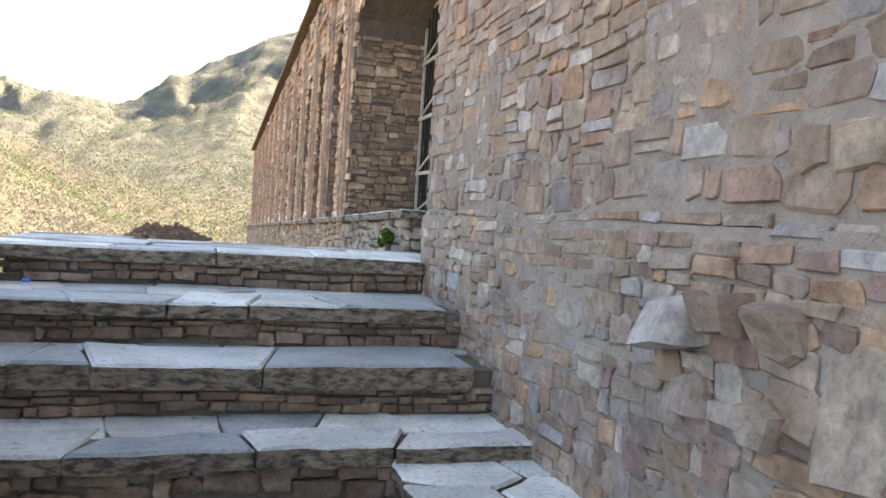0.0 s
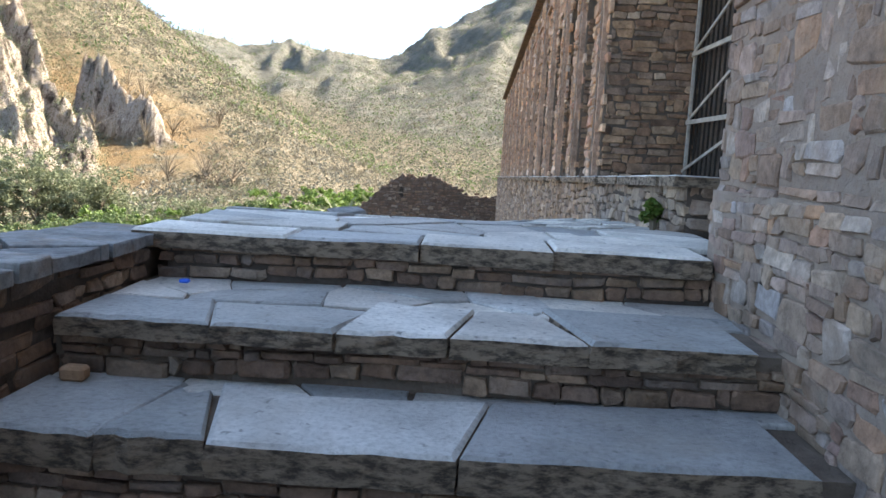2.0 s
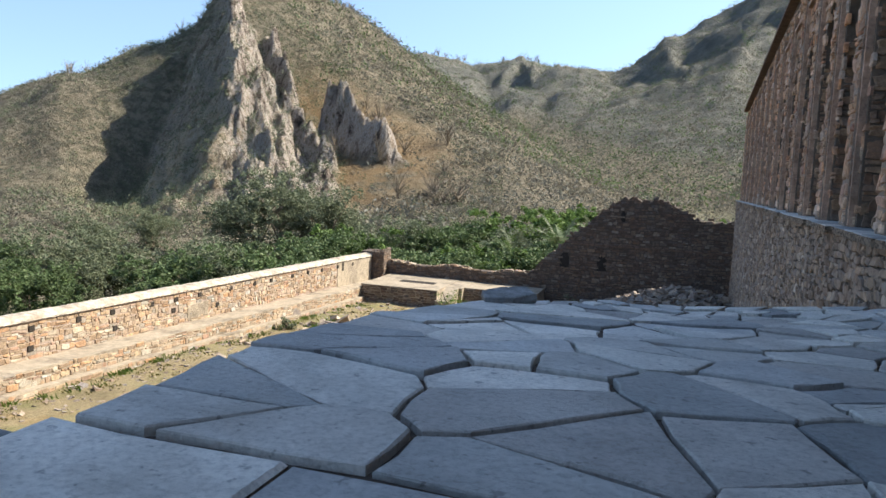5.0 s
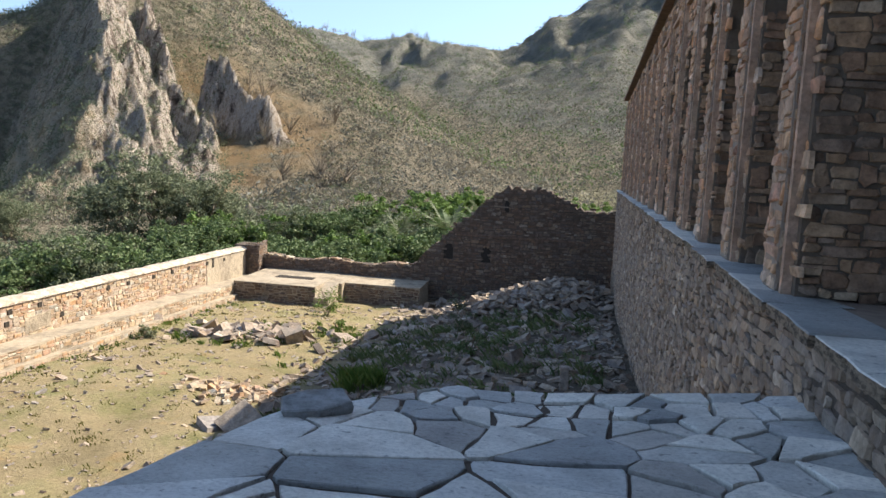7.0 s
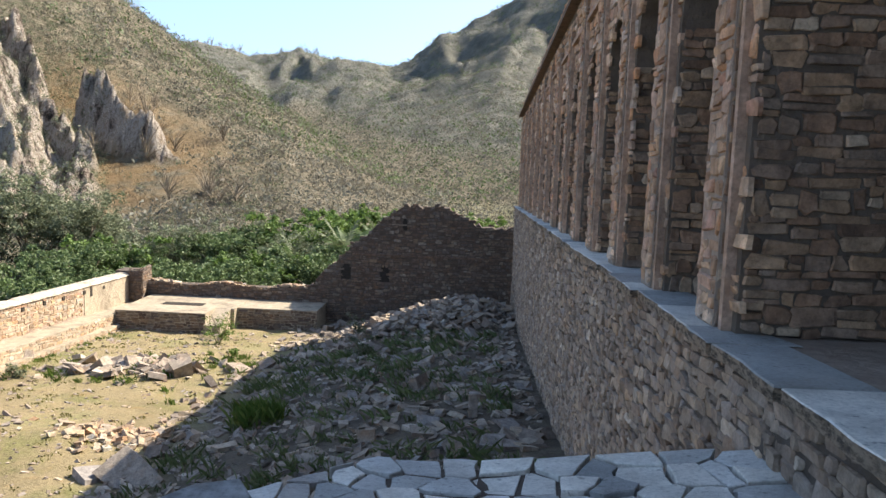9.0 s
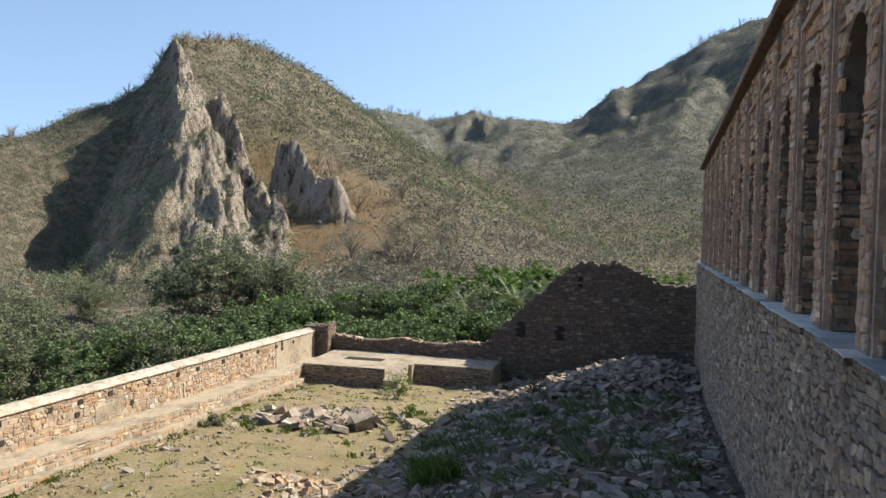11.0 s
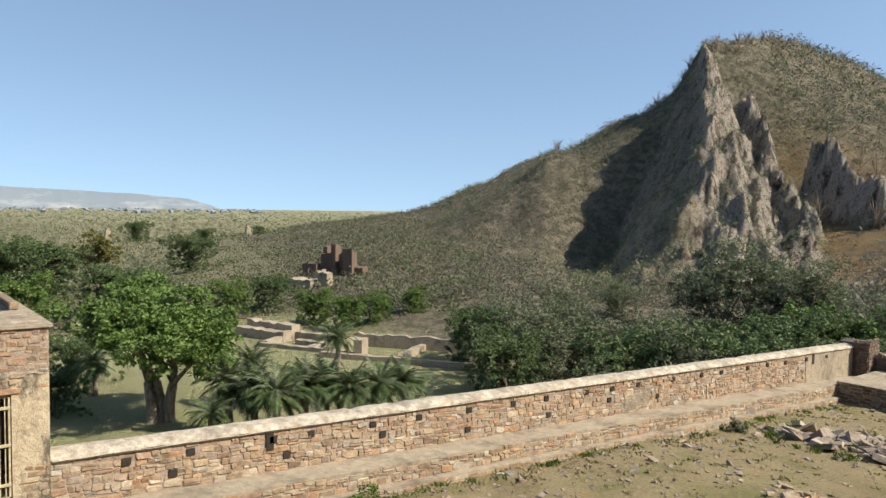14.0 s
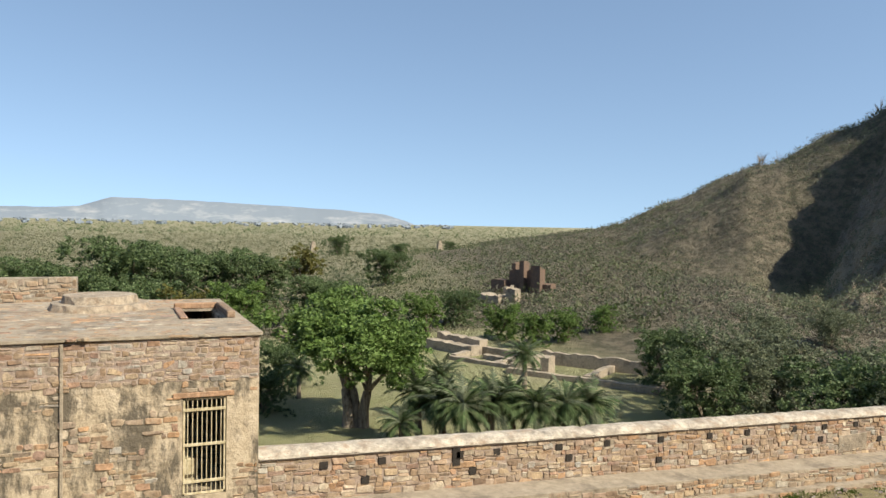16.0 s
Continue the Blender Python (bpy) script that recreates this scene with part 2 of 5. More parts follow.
    m.link(mx.outputs[0], m.t.nodes["Material Output"].inputs[0])
    return m.done(col)


M_LEAF_GREEN = leaf_material("leaf_green", (0.08, 0.135, 0.03), (0.13, 0.20, 0.05), (0.18, 0.255, 0.08))
M_LEAF_DARK = leaf_material("leaf_dark", (0.06, 0.095, 0.034), (0.10, 0.145, 0.056), (0.155, 0.195, 0.09))
M_LEAF_OLIVE = leaf_material("leaf_olive", (0.09, 0.11, 0.06), (0.145, 0.165, 0.095), (0.21, 0.225, 0.14))
M_LEAF_YELLOW = leaf_material("leaf_yellow", (0.12, 0.11, 0.03), (0.17, 0.15, 0.04), (0.13, 0.14, 0.04))
M_SCRUB = leaf_material("dry_scrub", (0.10, 0.09, 0.07), (0.155, 0.14, 0.105), (0.21, 0.185, 0.14))
M_SCRUB_GREY = leaf_material("grey_scrub", (0.09, 0.095, 0.08), (0.14, 0.14, 0.115), (0.19, 0.185, 0.155))
M_LEAF_PLAIN = leaf_material("leaf_plain", (0.06, 0.08, 0.032), (0.105, 0.125, 0.055), (0.16, 0.17, 0.09))
M_GRASS_DULL = leaf_material("weed_leaf", (0.07, 0.10, 0.035), (0.11, 0.145, 0.055), (0.17, 0.18, 0.09))
M_GRASS = leaf_material("grass_blade", (0.06, 0.11, 0.02), (0.10, 0.16, 0.03), (0.16, 0.19, 0.05))
m_ = Nodes("bark", 0.9, 0.15)
M_BARK = m_.done(m_.ramp(m_.noise(3, 6, 0.7, (2, 2, 0.4)), [(0.35, (0.10, 0.075, 0.05)), (0.65, (0.30, 0.25, 0.19))]))
m_ = Nodes("cream_metal", 0.5, 0.5)
M_GATE = m_.done(m_.ramp(m_.noise(9, 5, 0.7), [(0.35, (0.36, 0.29, 0.17)), (0.6, (0.58, 0.50, 0.34))]))
m_ = Nodes("grey_metal", 0.5, 0.5)
M_GRILLE = m_.done(m_.ramp(m_.noise(9, 5, 0.7), [(0.35, (0.28, 0.25, 0.21)), (0.6, (0.46, 0.42, 0.36))]))
m_ = Nodes("blue_plastic", 0.4, 0.5)
M_BLUE = m_.done(m_.ramp(m_.noise(30, 2), [(0.3, (0.01, 0.10, 0.55)), (0.7, (0.02, 0.16, 0.75))]))
m_ = Nodes("weathered_wood", 0.85, 0.2)
M_WOOD = m_.done(m_.ramp(m_.noise(8, 6, 0.7, (1, 8, 8)), [(0.35, (0.11, 0.075, 0.045)), (0.65, (0.22, 0.16, 0.10))]))


# ---- builders ----
RNG = np.random.default_rng(7)


def mesh_of(name, verts, faces, mats, index=None, smooth=False):
    me = bpy.data.meshes.new(name)
    me.from_pydata(verts if isinstance(verts, list) else verts.tolist(), [], faces)
    for m in (mats if isinstance(mats, (list, tuple)) else [mats]):
        me.materials.append(m)
    if index is not None:
        me.polygons.foreach_set("material_index", index)
    if smooth:
        me.polygons.foreach_set("use_smooth", [True] * len(me.polygons))
    me.update()
    return me


def part(name, bm, material, parent, label=""):
    """Links a bmesh, or a finished mesh, as one mesh object under a thing or part."""
    if isinstance(bm, bmesh.types.BMesh):
        me = bpy.data.meshes.new(name)
        bm.to_mesh(me)
        bm.free()
        me.materials.append(material)
    else:
        me = bm
    ob = new(name, me)
    ob.parent = parent
    return tagged(ob, label)


def thing(name, label, category, group="", kind="", at=(0, 0, 0)):
    ob = new(name)
    ob.empty_display_size = 0.2
    ob.location = at
    return tagged(ob, label, category, group, kind)


def boxes_bm(boxes, bevel=0.0):
    """One bmesh of boxes (x0, x1, y0, y1, z0, z1)."""
    bm = bmesh.new()
    for x0, x1, y0, y1, z0, z1 in boxes:
        vs = [bm.verts.new((x, y, z)) for z in (z0, z1) for x, y in ((x0, y0), (x1, y0), (x1, y1), (x0, y1))]
        for f in ((3, 2, 1, 0), (4, 5, 6, 7), (0, 1, 5, 4), (1, 2, 6, 5), (2, 3, 7, 6), (3, 0, 4, 7)):
            bm.faces.new([vs[i] for i in f])
    if bevel:
        bmesh.ops.bevel(bm, geom=bm.edges[:], offset=bevel, segments=1, affect='EDGES')
    return bm


def structure(name, bm, material, label, category):
    me = bm
    if isinstance(bm, bmesh.types.BMesh):
        me = bpy.data.meshes.new(name)
        bm.to_mesh(me)
        bm.free()
        me.materials.append(material)
    return tagged(new(name, me), label, category, kind="structure")


def courses(u0, u1, v0, v1, h, w, rng, keep=None, gap=0.012):
    """Cells of rubble masonry in rough courses: rows of (u0, v0, u1, v1)."""
    out, v = [], v0
    while v < v1 - 0.02:
        hh = min(rng.uniform(*h), v1 - v)
        if v1 - v - hh < h[0] * 0.5:
            hh = v1 - v
        u = u0 - rng.uniform(0, w[0])
        while u < u1 - 0.01:
            ww = rng.uniform(*w) * (1.25 if rng.random() < 0.15 else 1)
            a, b = max(u, u0), min(u + ww, u1)
            u += ww
            if b - a < 0.04:
                continue
            lift = 0.30 * hh * math.sin(3.1 * a + 1.7 * v) + rng.uniform(-0.16, 0.16) * hh
            cells = [(a, v + lift, b, v + hh + lift)]
            if rng.random() < 0.22 and hh > 0.10:
                k = rng.uniform(0.35, 0.65)
                cells = [(a, v + lift, b, v + hh * k + lift), (a, v + hh * k + lift, b, v + hh + lift)]
            elif rng.random() < 0.12 and ww > 0.2:
                k = a + (b - a) * rng.uniform(0.35, 0.65)
                cells = [(a, v + lift, k, v + hh + lift), (k, v + lift, b, v + hh + lift)]
            for c in cells:
                if keep is None or keep(0.5 * (c[0] + c[2]), 0.5 * (c[1] + c[3])):
                    out.append((c[0] + gap, c[1] + gap, c[2] - gap, c[3] - gap))
        v += hh
    return np.array([c for c in out if c[2] - c[0] > 0.02 and c[3] - c[1] > 0.015])


QUADS = [(i, (i + 1) % 8, 8 + (i + 1) % 8, 8 + i) for i in range(8)] + [(8 + i, 8 + (i + 1) % 8, 16 + (i + 1) % 8, 16 + i) for i in range(8)]


def stone_arrays(cells, to_world, rng, proud=0.03, rough=0.26):
    """Vertices (n, 24, 3) of rough stones with chipped corners, standing proud of the joint."""
    n = len(cells)
    u0, v0, u1, v1 = cells.T
    du, dv = u1 - u0, v1 - v0
    cu = np.minimum(du, dv) * rng.uniform(0.10, 0.32, (8, n))
    ring_u = np.stack([u0 + cu[0], u1 - cu[1], u1, u1, u1 - cu[4], u0 + cu[5], u0, u0], 1)
    ring_v = np.stack([v0, v0, v0 + cu[2] * 0.8, v1 - cu[3] * 0.8, v1, v1, v1 - cu[6] * 0.8, v0 + cu[7] * 0.8], 1)
    ring_u += rng.uniform(-rough, rough, (n, 8)) * np.minimum(du, dv)[:, None] * 0.6
    ring_v += rng.uniform(-rough, rough, (n, 8)) * dv[:, None] * 0.6
    mu, mv = 0.5 * (u0 + u1)[:, None], 0.5 * (v0 + v1)[:, None]
    d = rng.uniform(0.25, 1.0, n)[:, None] * proud
    k = rng.uniform(0.80, 0.93, (n, 1))
    tilt = rng.uniform(-0.35, 0.35, (n, 2)) * proud
    tip = d + tilt[:, :1] * (ring_u - mu) / du[:, None] * 2 + tilt[:, 1:] * (ring_v - mv) / dv[:, None] * 2 + rng.uniform(-0.1, 0.1, (n, 8)) * proud
    U = np.concatenate([ring_u, ring_u, mu + (ring_u - mu) * k], 1)
    V = np.concatenate([ring_v, ring_v, mv + (ring_v - mv) * k], 1)
    D = np.concatenate([np.full((n, 8), -0.03), tip * 0.45, tip], 1)
    return to_world(U, V, D)


def stones_mesh(name, verts, material, flip=False):
    n = len(verts)
    faces = []
    one = QUADS + [tuple(range(16, 24))]
    if flip:
        one = [tuple(reversed(f)) for f in one]
    for i in range(n):
        o = 24 * i
        faces += [tuple(o + k for k in f) for f in one]
    return mesh_of(name, verts.reshape(-1, 3), faces, material)


def masonry(parent, cells, to_world, material, rng, proud=0.03, flip=False, name="rubble_masonry", label=""):
    """All the stones of one wall face, joined."""
    if len(cells):
        ob = part(name, stones_mesh(name, stone_arrays(cells, to_world, rng, proud), material, flip), material, parent, label)
        tagged(ob, kind="stuff")
        return ob


def single_stones(parent, cells, to_world, material, rng, proud=0.03, flip=False, name="stone"):
    """Each stone an object of its own."""
    vs = stone_arrays(cells, to_world, rng, proud)
    for i in range(len(vs)):
        part(name, stones_mesh(name, vs[i:i + 1], material, flip), material, parent)


def clip(poly, px, py, nx, ny):
    """The part of a convex polygon on the side (p - P).n <= 0."""
    out = []
    for i, a in enumerate(poly):
        b = poly[(i + 1) % len(poly)]
        da, db = (a[0] - px) * nx + (a[1] - py) * ny, (b[0] - px) * nx + (b[1] - py) * ny
        if da <= 0:
            out.append(a)
        if da * db < 0:
            k = da / (da - db)
            out.append((a[0] + (b[0] - a[0]) * k, a[1] + (b[1] - a[1]) * k))
    return out


def crazy_cells(outline, seeds, gap, rng):
    """Irregular flagstones that fill a convex outline."""
    cells = []
    for i, s in enumerate(seeds):
        poly = list(outline)
        for j, q in enumerate(seeds):
            dx, dy = q[0] - s[0], q[1] - s[1]
            d = math.hypot(dx, dy)
            if i == j or d > 2.2 or not poly:
                continue
            poly = clip(poly, 0.5 * (s[0] + q[0]) - dx / d * gap, 0.5 * (s[1] + q[1]) - dy / d * gap, dx / d, dy / d)
        if len(poly) < 3:
            continue
        poly2 = []
        for k, a in enumerate(poly):
            b = poly[(k + 1) % len(poly)]
            ln = math.hypot(b[0] - a[0], b[1] - a[1])
            poly2.append((a[0] + rng.uniform(-0.012, 0.012), a[1] + rng.uniform(-0.012, 0.012)))
            if ln > 0.16:
                for f in ((0.5,) if ln < 0.4 else (0.33, 0.67)):
                    poly2.append((a[0] + (b[0] - a[0]) * f + rng.uniform(-0.014, 0.014), a[1] + (b[1] - a[1]) * f + rng.uniform(-0.014, 0.014)))
        cells.append(poly2)
    return cells


def slab_mesh(poly, z0, z1, mats, rng, chamfer=0.007, tilt=0.006, rough_side=0.0):
    """A stone slab over a polygon, its upper edge worn round."""
    n = len(poly)
    cx, cy = sum(p[0] for p in poly) / n, sum(p[1] for p in poly) / n
    tx, ty = rng.uniform(-tilt, tilt), rng.uniform(-tilt, tilt)
    vs, fs, idx = [], [], []
    for k, (z, inset) in enumerate(((z0, 0.0), (z0 + (z1 - z0) * 0.5, 0.0), (z1 - chamfer * 0.8, 0.0), (z1, chamfer))):
        for x, y in poly:
            d = max(math.hypot(x - cx, y - cy), 1e-3)
            q = 1 - inset / d
            j = rough_side if k == 1 else 0
            vs.append((cx + (x - cx) * q + rng.uniform(-j, j), cy + (y - cy) * q + rng.uniform(-j, j), z + (tx * (x - cx) + ty * (y - cy)) * 2 + (rng.uniform(-0.003, 0.003) if k > 1 else 0)))
    for r in range(3):
        for i in range(n):
            fs.append((r * n + i, r * n + (i + 1) % n, (r + 1) * n + (i + 1) % n, (r + 1) * n + i))
            idx.append(1 if r < 2 else 0)
    fs.append(tuple(range(3 * n, 4 * n)))
    idx.append(0)
    area = sum(poly[i][0] * poly[(i + 1) % n][1] - poly[(i + 1) % n][0] * poly[i][1] for i in range(n))
    if area < 0:
        fs = [tuple(reversed(f)) for f in fs]
    return mesh_of("flagstone", vs, fs, mats, idx)


def jitter_grid(x0, x1, y0, y1, step, rng, amount=0.38):
    out = []
    ny = max(1, round((y1 - y0) / step))
    for j in range(ny):
        sx = step * rng.uniform(0.8, 1.5)
        nx = max(1, round((x1 - x0) / sx))
        for i in range(nx):
            out.append((x0 + (i + 0.5 + rng.uniform(-amount, amount)) * (x1 - x0) / nx, y0 + (j + 0.5 + rng.uniform(-amount, amount)) * (y1 - y0) / ny))
    return out


# numpy value noise, for the land
def lattice(ix, iy, seed):
    n = (ix * 374761393 + iy * 668265263 + seed * 974711) & 0x7fffffff
    n = ((n ^ (n >> 13)) * 1274126177) & 0x7fffffff
    return ((n ^ (n >> 16)) & 0xffff) / 65535.0


def vnoise(x, y, seed=0):
    ix, iy = np.floor(x).astype(np.int64), np.floor(y).astype(np.int64)
    fx, fy = x - ix, y - iy
    fx, fy = fx * fx * (3 - 2 * fx), fy * fy * (3 - 2 * fy)
    a, b, c, d = lattice(ix, iy, seed), lattice(ix + 1, iy, seed), lattice(ix, iy + 1, seed), lattice(ix + 1, iy + 1, seed)
    return (a + (b - a) * fx) * (1 - fy) + (c + (d - c) * fx) * fy - 0.5


def fbm(x, y, octaves=5, seed=0):
    s, a = 0, 1.0
    for k in range(octaves):
        s = s + a * vnoise(x, y, seed + k)
        x, y, a = x * 2.03 + 17.1, y * 2.03 - 9.7, a * 0.5
    return s


def smooth(a, b, x):
    t = np.clip((x - a) / (b - a), 0, 1)
    return t * t * (3 - 2 * t)


# ---- the land ----
EYE = (-1.0, -1.6, 1.4)


def at_bearing(az, el, r):
    """A place r metres from the terrace by bearing from +y and height angle."""
    a = radians(az)
    return (EYE[0] + r * math.sin(a), EYE[1] + r * math.cos(a), EYE[2] + r * math.tan(radians(el)))


def ridge(X, Y, nodes, fall, sides=(1.0, 1.0), floor=-12.0, power=1.5):
    """Height of a ridge along a line of (x, y, z): it falls off to both sides, hollow towards the foot."""
    best = np.full(X.shape, -1e9)
    for (ax, ay, az), (bx, by, bz) in zip(nodes, nodes[1:]):
        dx, dy = bx - ax, by - ay
        L2 = dx * dx + dy * dy
        t = np.clip(((X - ax) * dx + (Y - ay) * dy) / L2, 0, 1)
        qx, qy = X - ax - t * dx, Y - ay - t * dy
        d = np.hypot(qx, qy)
        f = fall * np.where(dx * qy - dy * qx > 0, sides[0], sides[1])
        best = np.maximum(best, floor + (az + (bz - az) * t - floor) * np.maximum(0, 1 - d / f) ** power)
    return best


HILL = [at_bearing(*p) for p in ((-64, -3.6, 330), (-57.5, -1.8, 300), (-53.2, 0.2, 275), (-49, 2.9, 250), (-45, 4.9, 232), (-41, 5.2, 216), (-38.7, 5.2, 205), (-36.6, 7.2, 195), (-34.6, 11.4, 188), (-33.2, 12.0, 192),
                                 (-31.5, 12.0, 200), (-28.3, 11.4, 225), (-25, 10.0, 255), (-22.3, 7.8, 290), (-18, 5.0, 360), (-13, 2.0, 430))]
# the crest of the crag comes down towards the valley; a second rib stands beside it
SPUR = [at_bearing(*p) for p in ((-34.6, 11.8, 186), (-34.3, 10.4, 174), (-33.7, 7.8, 160), (-33.2, 5.0, 147), (-33.2, 2.2, 136), (-33.4, -1.2, 124), (-34.0, -5.2, 110))]
SPUR2 = [at_bearing(*p) for p in ((-32.0, 9.0, 178), (-30.6, 6.8, 166), (-29.6, 4.0, 152), (-28.6, 1.2, 140), (-27.8, -1.6, 128), (-27.0, -4.0, 116))]
OUTCROP = [at_bearing(*p) for p in ((-27.2, 5.3, 152), (-26.3, 4.6, 148), (-25.2, 3.6, 145), (-24.0, 1.6, 141), (-23.0, -0.2, 138))]
RANGE = [at_bearing(*p) for p in ((-30, 5.6, 560), (-22, 7.3, 600), (-16.9, 6.9, 640), (-12.7, 7.6, 650), (-8.2, 5.2, 690), (-5.2, 4.2, 680), (-1.0, 7.4, 630), (2.4, 11.3, 600), (5.3, 12.4, 600),
                                  (12, 14.0, 560), (25, 14.5, 520), (50, 14.5, 500), (90, 13.0, 520), (130, 9.0, 560), (170, 5.0, 600))]
GULLIES = [[at_bearing(*p) for p in q] for q in (((-13.4, 7.4, 645), (-11.8, 5.2, 520), (-9.8, 2.6, 410), (-8.2, -0.6, 310)), ((1.0, 8.8, 620), (-2.6, 5.0, 500), (-5.6, 2.2, 390), (-7.4, -0.4, 310)),
                                                 ((-18.5, 6.6, 630), (-16.6, 4.4, 500), (-14.0, 1.4, 370)), ((5.5, 11.4, 600), (2.4, 7.0, 450), (0.0, 2.6, 340)), ((-10.6, 7.2, 660), (-9.4, 4.6, 540), (-8.4, 2.0, 440)))]


def land(X, Y):
    """Height of the land and its zones: rock, lawn, bare orange soil."""
    R = np.hypot(X - EYE[0], Y - EYE[1])
    wx, wy = X + 5 * fbm(X / 24, Y / 24, 4, 5), Y + 5 * fbm(X / 24, Y / 24, 4, 9)
    base = -12 - 8 * smooth(150, 900, R) + 0.5 * fbm(X / 30, Y / 30, 3, 2) + 2.5 * smooth(60, 200, R) * fbm(X / 90, Y / 90, 3, 21)
    hill = ridge(wx, wy, HILL, 122, power=1.75)
    far = ridge(wx, wy, RANGE, 390, power=1.35)
    bearing = np.degrees(np.arctan2(X - EYE[0], Y - EYE[1]))
    for g in GULLIES:
        k = ridge(wx, wy, g, 72, power=1.1)
        far = np.maximum(far, k + 4 * smooth(-8, 6, k))
    far = far + smooth(0, 60, far) * (18 * fbm(X / 80, Y / 80, 5, 31) + 7 * fbm(X / 30, Y / 30, 4, 33) + 2 - (40 - 24 * smooth(500, 610, R)) * np.sqrt(fbm(bearing / 5 + 0.5 * fbm(X / 90, Y / 90, 3, 35), R / 320, 3, 37) ** 2 + 0.02))
    far = far + smooth(300, 550, R) * np.interp(bearing, [-14, -10.5, -8.5, -6.8, -4.5, -1.9, 0.5, 3.1, 8], [0, 0, -8, -20, -17, -9, -2, 3, 4])
    far = -20 + (far + 20) * smooth(-52, -30, np.where(bearing < -120, 0, bearing))
    hill = hill + smooth(-12, 0, hill) * np.interp(bearing, [-64, -57.3, -53.5, -50, -45.3, -42.5, -38.5, -36.3, -35.2, -34.6, -33], [0, -3.0, -5.5, -3.2, -0.5, -3.3, -5.0, -5.0, -1.0, 1.5, 0])
    hill = hill + smooth(-10, 15, hill) * (3.2 * fbm(X / 22, Y / 22, 5, 41))
    sx, sy = X + 3.0 * fbm(X / 7, Y / 7, 4, 55), Y + 3.0 * fbm(X / 7, Y / 7, 4, 59)
    spur = np.maximum(ridge(sx, sy, SPUR, 17, (1.2, 1.22), power=0.95), ridge(sx, sy, SPUR2, 11, (0.8, 1.2), power=0.9) - 0.8)
    crop = ridge(sx, sy, OUTCROP, 5.5, (1.3, 0.8), power=0.75)
    crop = crop + 1.5 * smooth(-8, 0, crop)
    # a hollow carved beside the crag, so that its shadow spreads wider
    hill = hill - 21 * np.exp(-(((X + 94) * 0.80 - (Y - 118) * 0.60) / 24) ** 2 - (((X + 94) * 0.60 + (Y - 118) * 0.80) / 34) ** 2) * smooth(-11, 4, hill)
    hill = hill - 7.0 * np.exp(-((X + 66) ** 2 + (Y - 96) ** 2) / 26.0 ** 2) * smooth(-12, -4, hill)
    soft = np.maximum(hill, far)
    crag = np.maximum(spur, crop)
    rocky = smooth(-1.0, 2.0, crag - soft) * smooth(-10.5, -7, crag)
    crag = crag + rocky * np.where(crop > spur, 0.6, 1.0 - 0.5 * smooth(-33.8, -35.5, bearing)) * (2.4 * fbm(X / 1.7, Y / 1.7, 3, 79) + 7.5 * (0.22 - np.abs(fbm((X * 0.83 + Y * 0.55) / 4.0, (Y * 0.83 - X * 0.55) / 16.0, 5, 71))) + 2.6 * np.floor(5 * fbm(X / 2.6, Y / 2.6, 4, 75)) / 5)
    # the shaded flank of the crag is grown over
    rocky = rocky * np.where(crop > spur, 1.0, 1 - 0.55 * smooth(-33.6, -35.5, bearing))
    h = np.maximum(np.maximum(base, soft), crag)
    h = base + (h - base) * smooth(45, 95, R)
    lawn = smooth(-38, -44, X) * smooth(-92, -84, X) * smooth(48, 36, Y) * smooth(-40, -30, Y)
    lawn = np.clip(lawn, 0, 1) * (h < -9.5)
    bare = smooth(34, 16, np.hypot((X - OUTCROP[1][0] + 3) * 1.0, (Y - OUTCROP[1][1] + 10) * 0.75)) * (1 - rocky)
    wooded = np.clip(smooth(4, 18, far - hill) * smooth(-8, 12, far), 0, 0.9)
    lawn = np.maximum(lawn, 0.32 * smooth(95, 150, R) * smooth(-7, -10, np.maximum(hill, far)))
    return h, rocky, lawn, bare, wooded


def build_land():
    az = np.concatenate([np.arange(-112, 14, 0.19), np.arange(14, 248, 4.0)])
    az = np.radians(az)
    rr = np.concatenate([[6, 12, 20, 28], np.arange(34, 100, 3.0), np.arange(100, 215, 1.3), np.arange(215, 420, 4.0), np.arange(420, 760, 6.0), np.geomspace(770, 4900, 26)])
    A, R = np.meshgrid(az, rr, indexing='ij')
    X, Y = EYE[0] + R * np.sin(A), EYE[1] + R * np.cos(A)
    h, rock, lawn, bare, wooded = land(X, Y)
    n, m = A.shape
    vs = np.stack([X, Y, h], -1).reshape(-1, 3)
    i, j = np.meshgrid(np.arange(n), np.arange(m - 1), indexing='ij')
    i2 = (i + 1) % n
    f = np.stack([i * m + j, i * m + j + 1, i2 * m + j + 1, i2 * m + j], -1).reshape(-1, 4)
    vs = np.vstack([vs, [[EYE[0], EYE[1], -12.0]]])
    faces = f.tolist() + [[n * m, k * m, ((k + 1) % n) * m] for k in range(n)]
    me = mesh_of("ground", vs, faces, M_TERRAIN, smooth=True)
    att = me.color_attributes.new("zone", 'FLOAT_COLOR', 'POINT')
    col = np.ones((n * m + 1, 4), np.float32)
    col[:-1, 0], col[:-1, 1], col[:-1, 2], col[:-1, 3] = rock.ravel(), lawn.ravel(), bare.ravel(), wooded.ravel()
    col[-1] = (0, 0, 0, 1)
    att.data.foreach_set("color", col.ravel())
    structure("ground", me, None, "dry scrubby valley floor rising into rocky hills", "ground")


build_land()


def height_at(x, y):
    return float(land(np.array([float(x)]), np.array([float(y)]))[0][0])


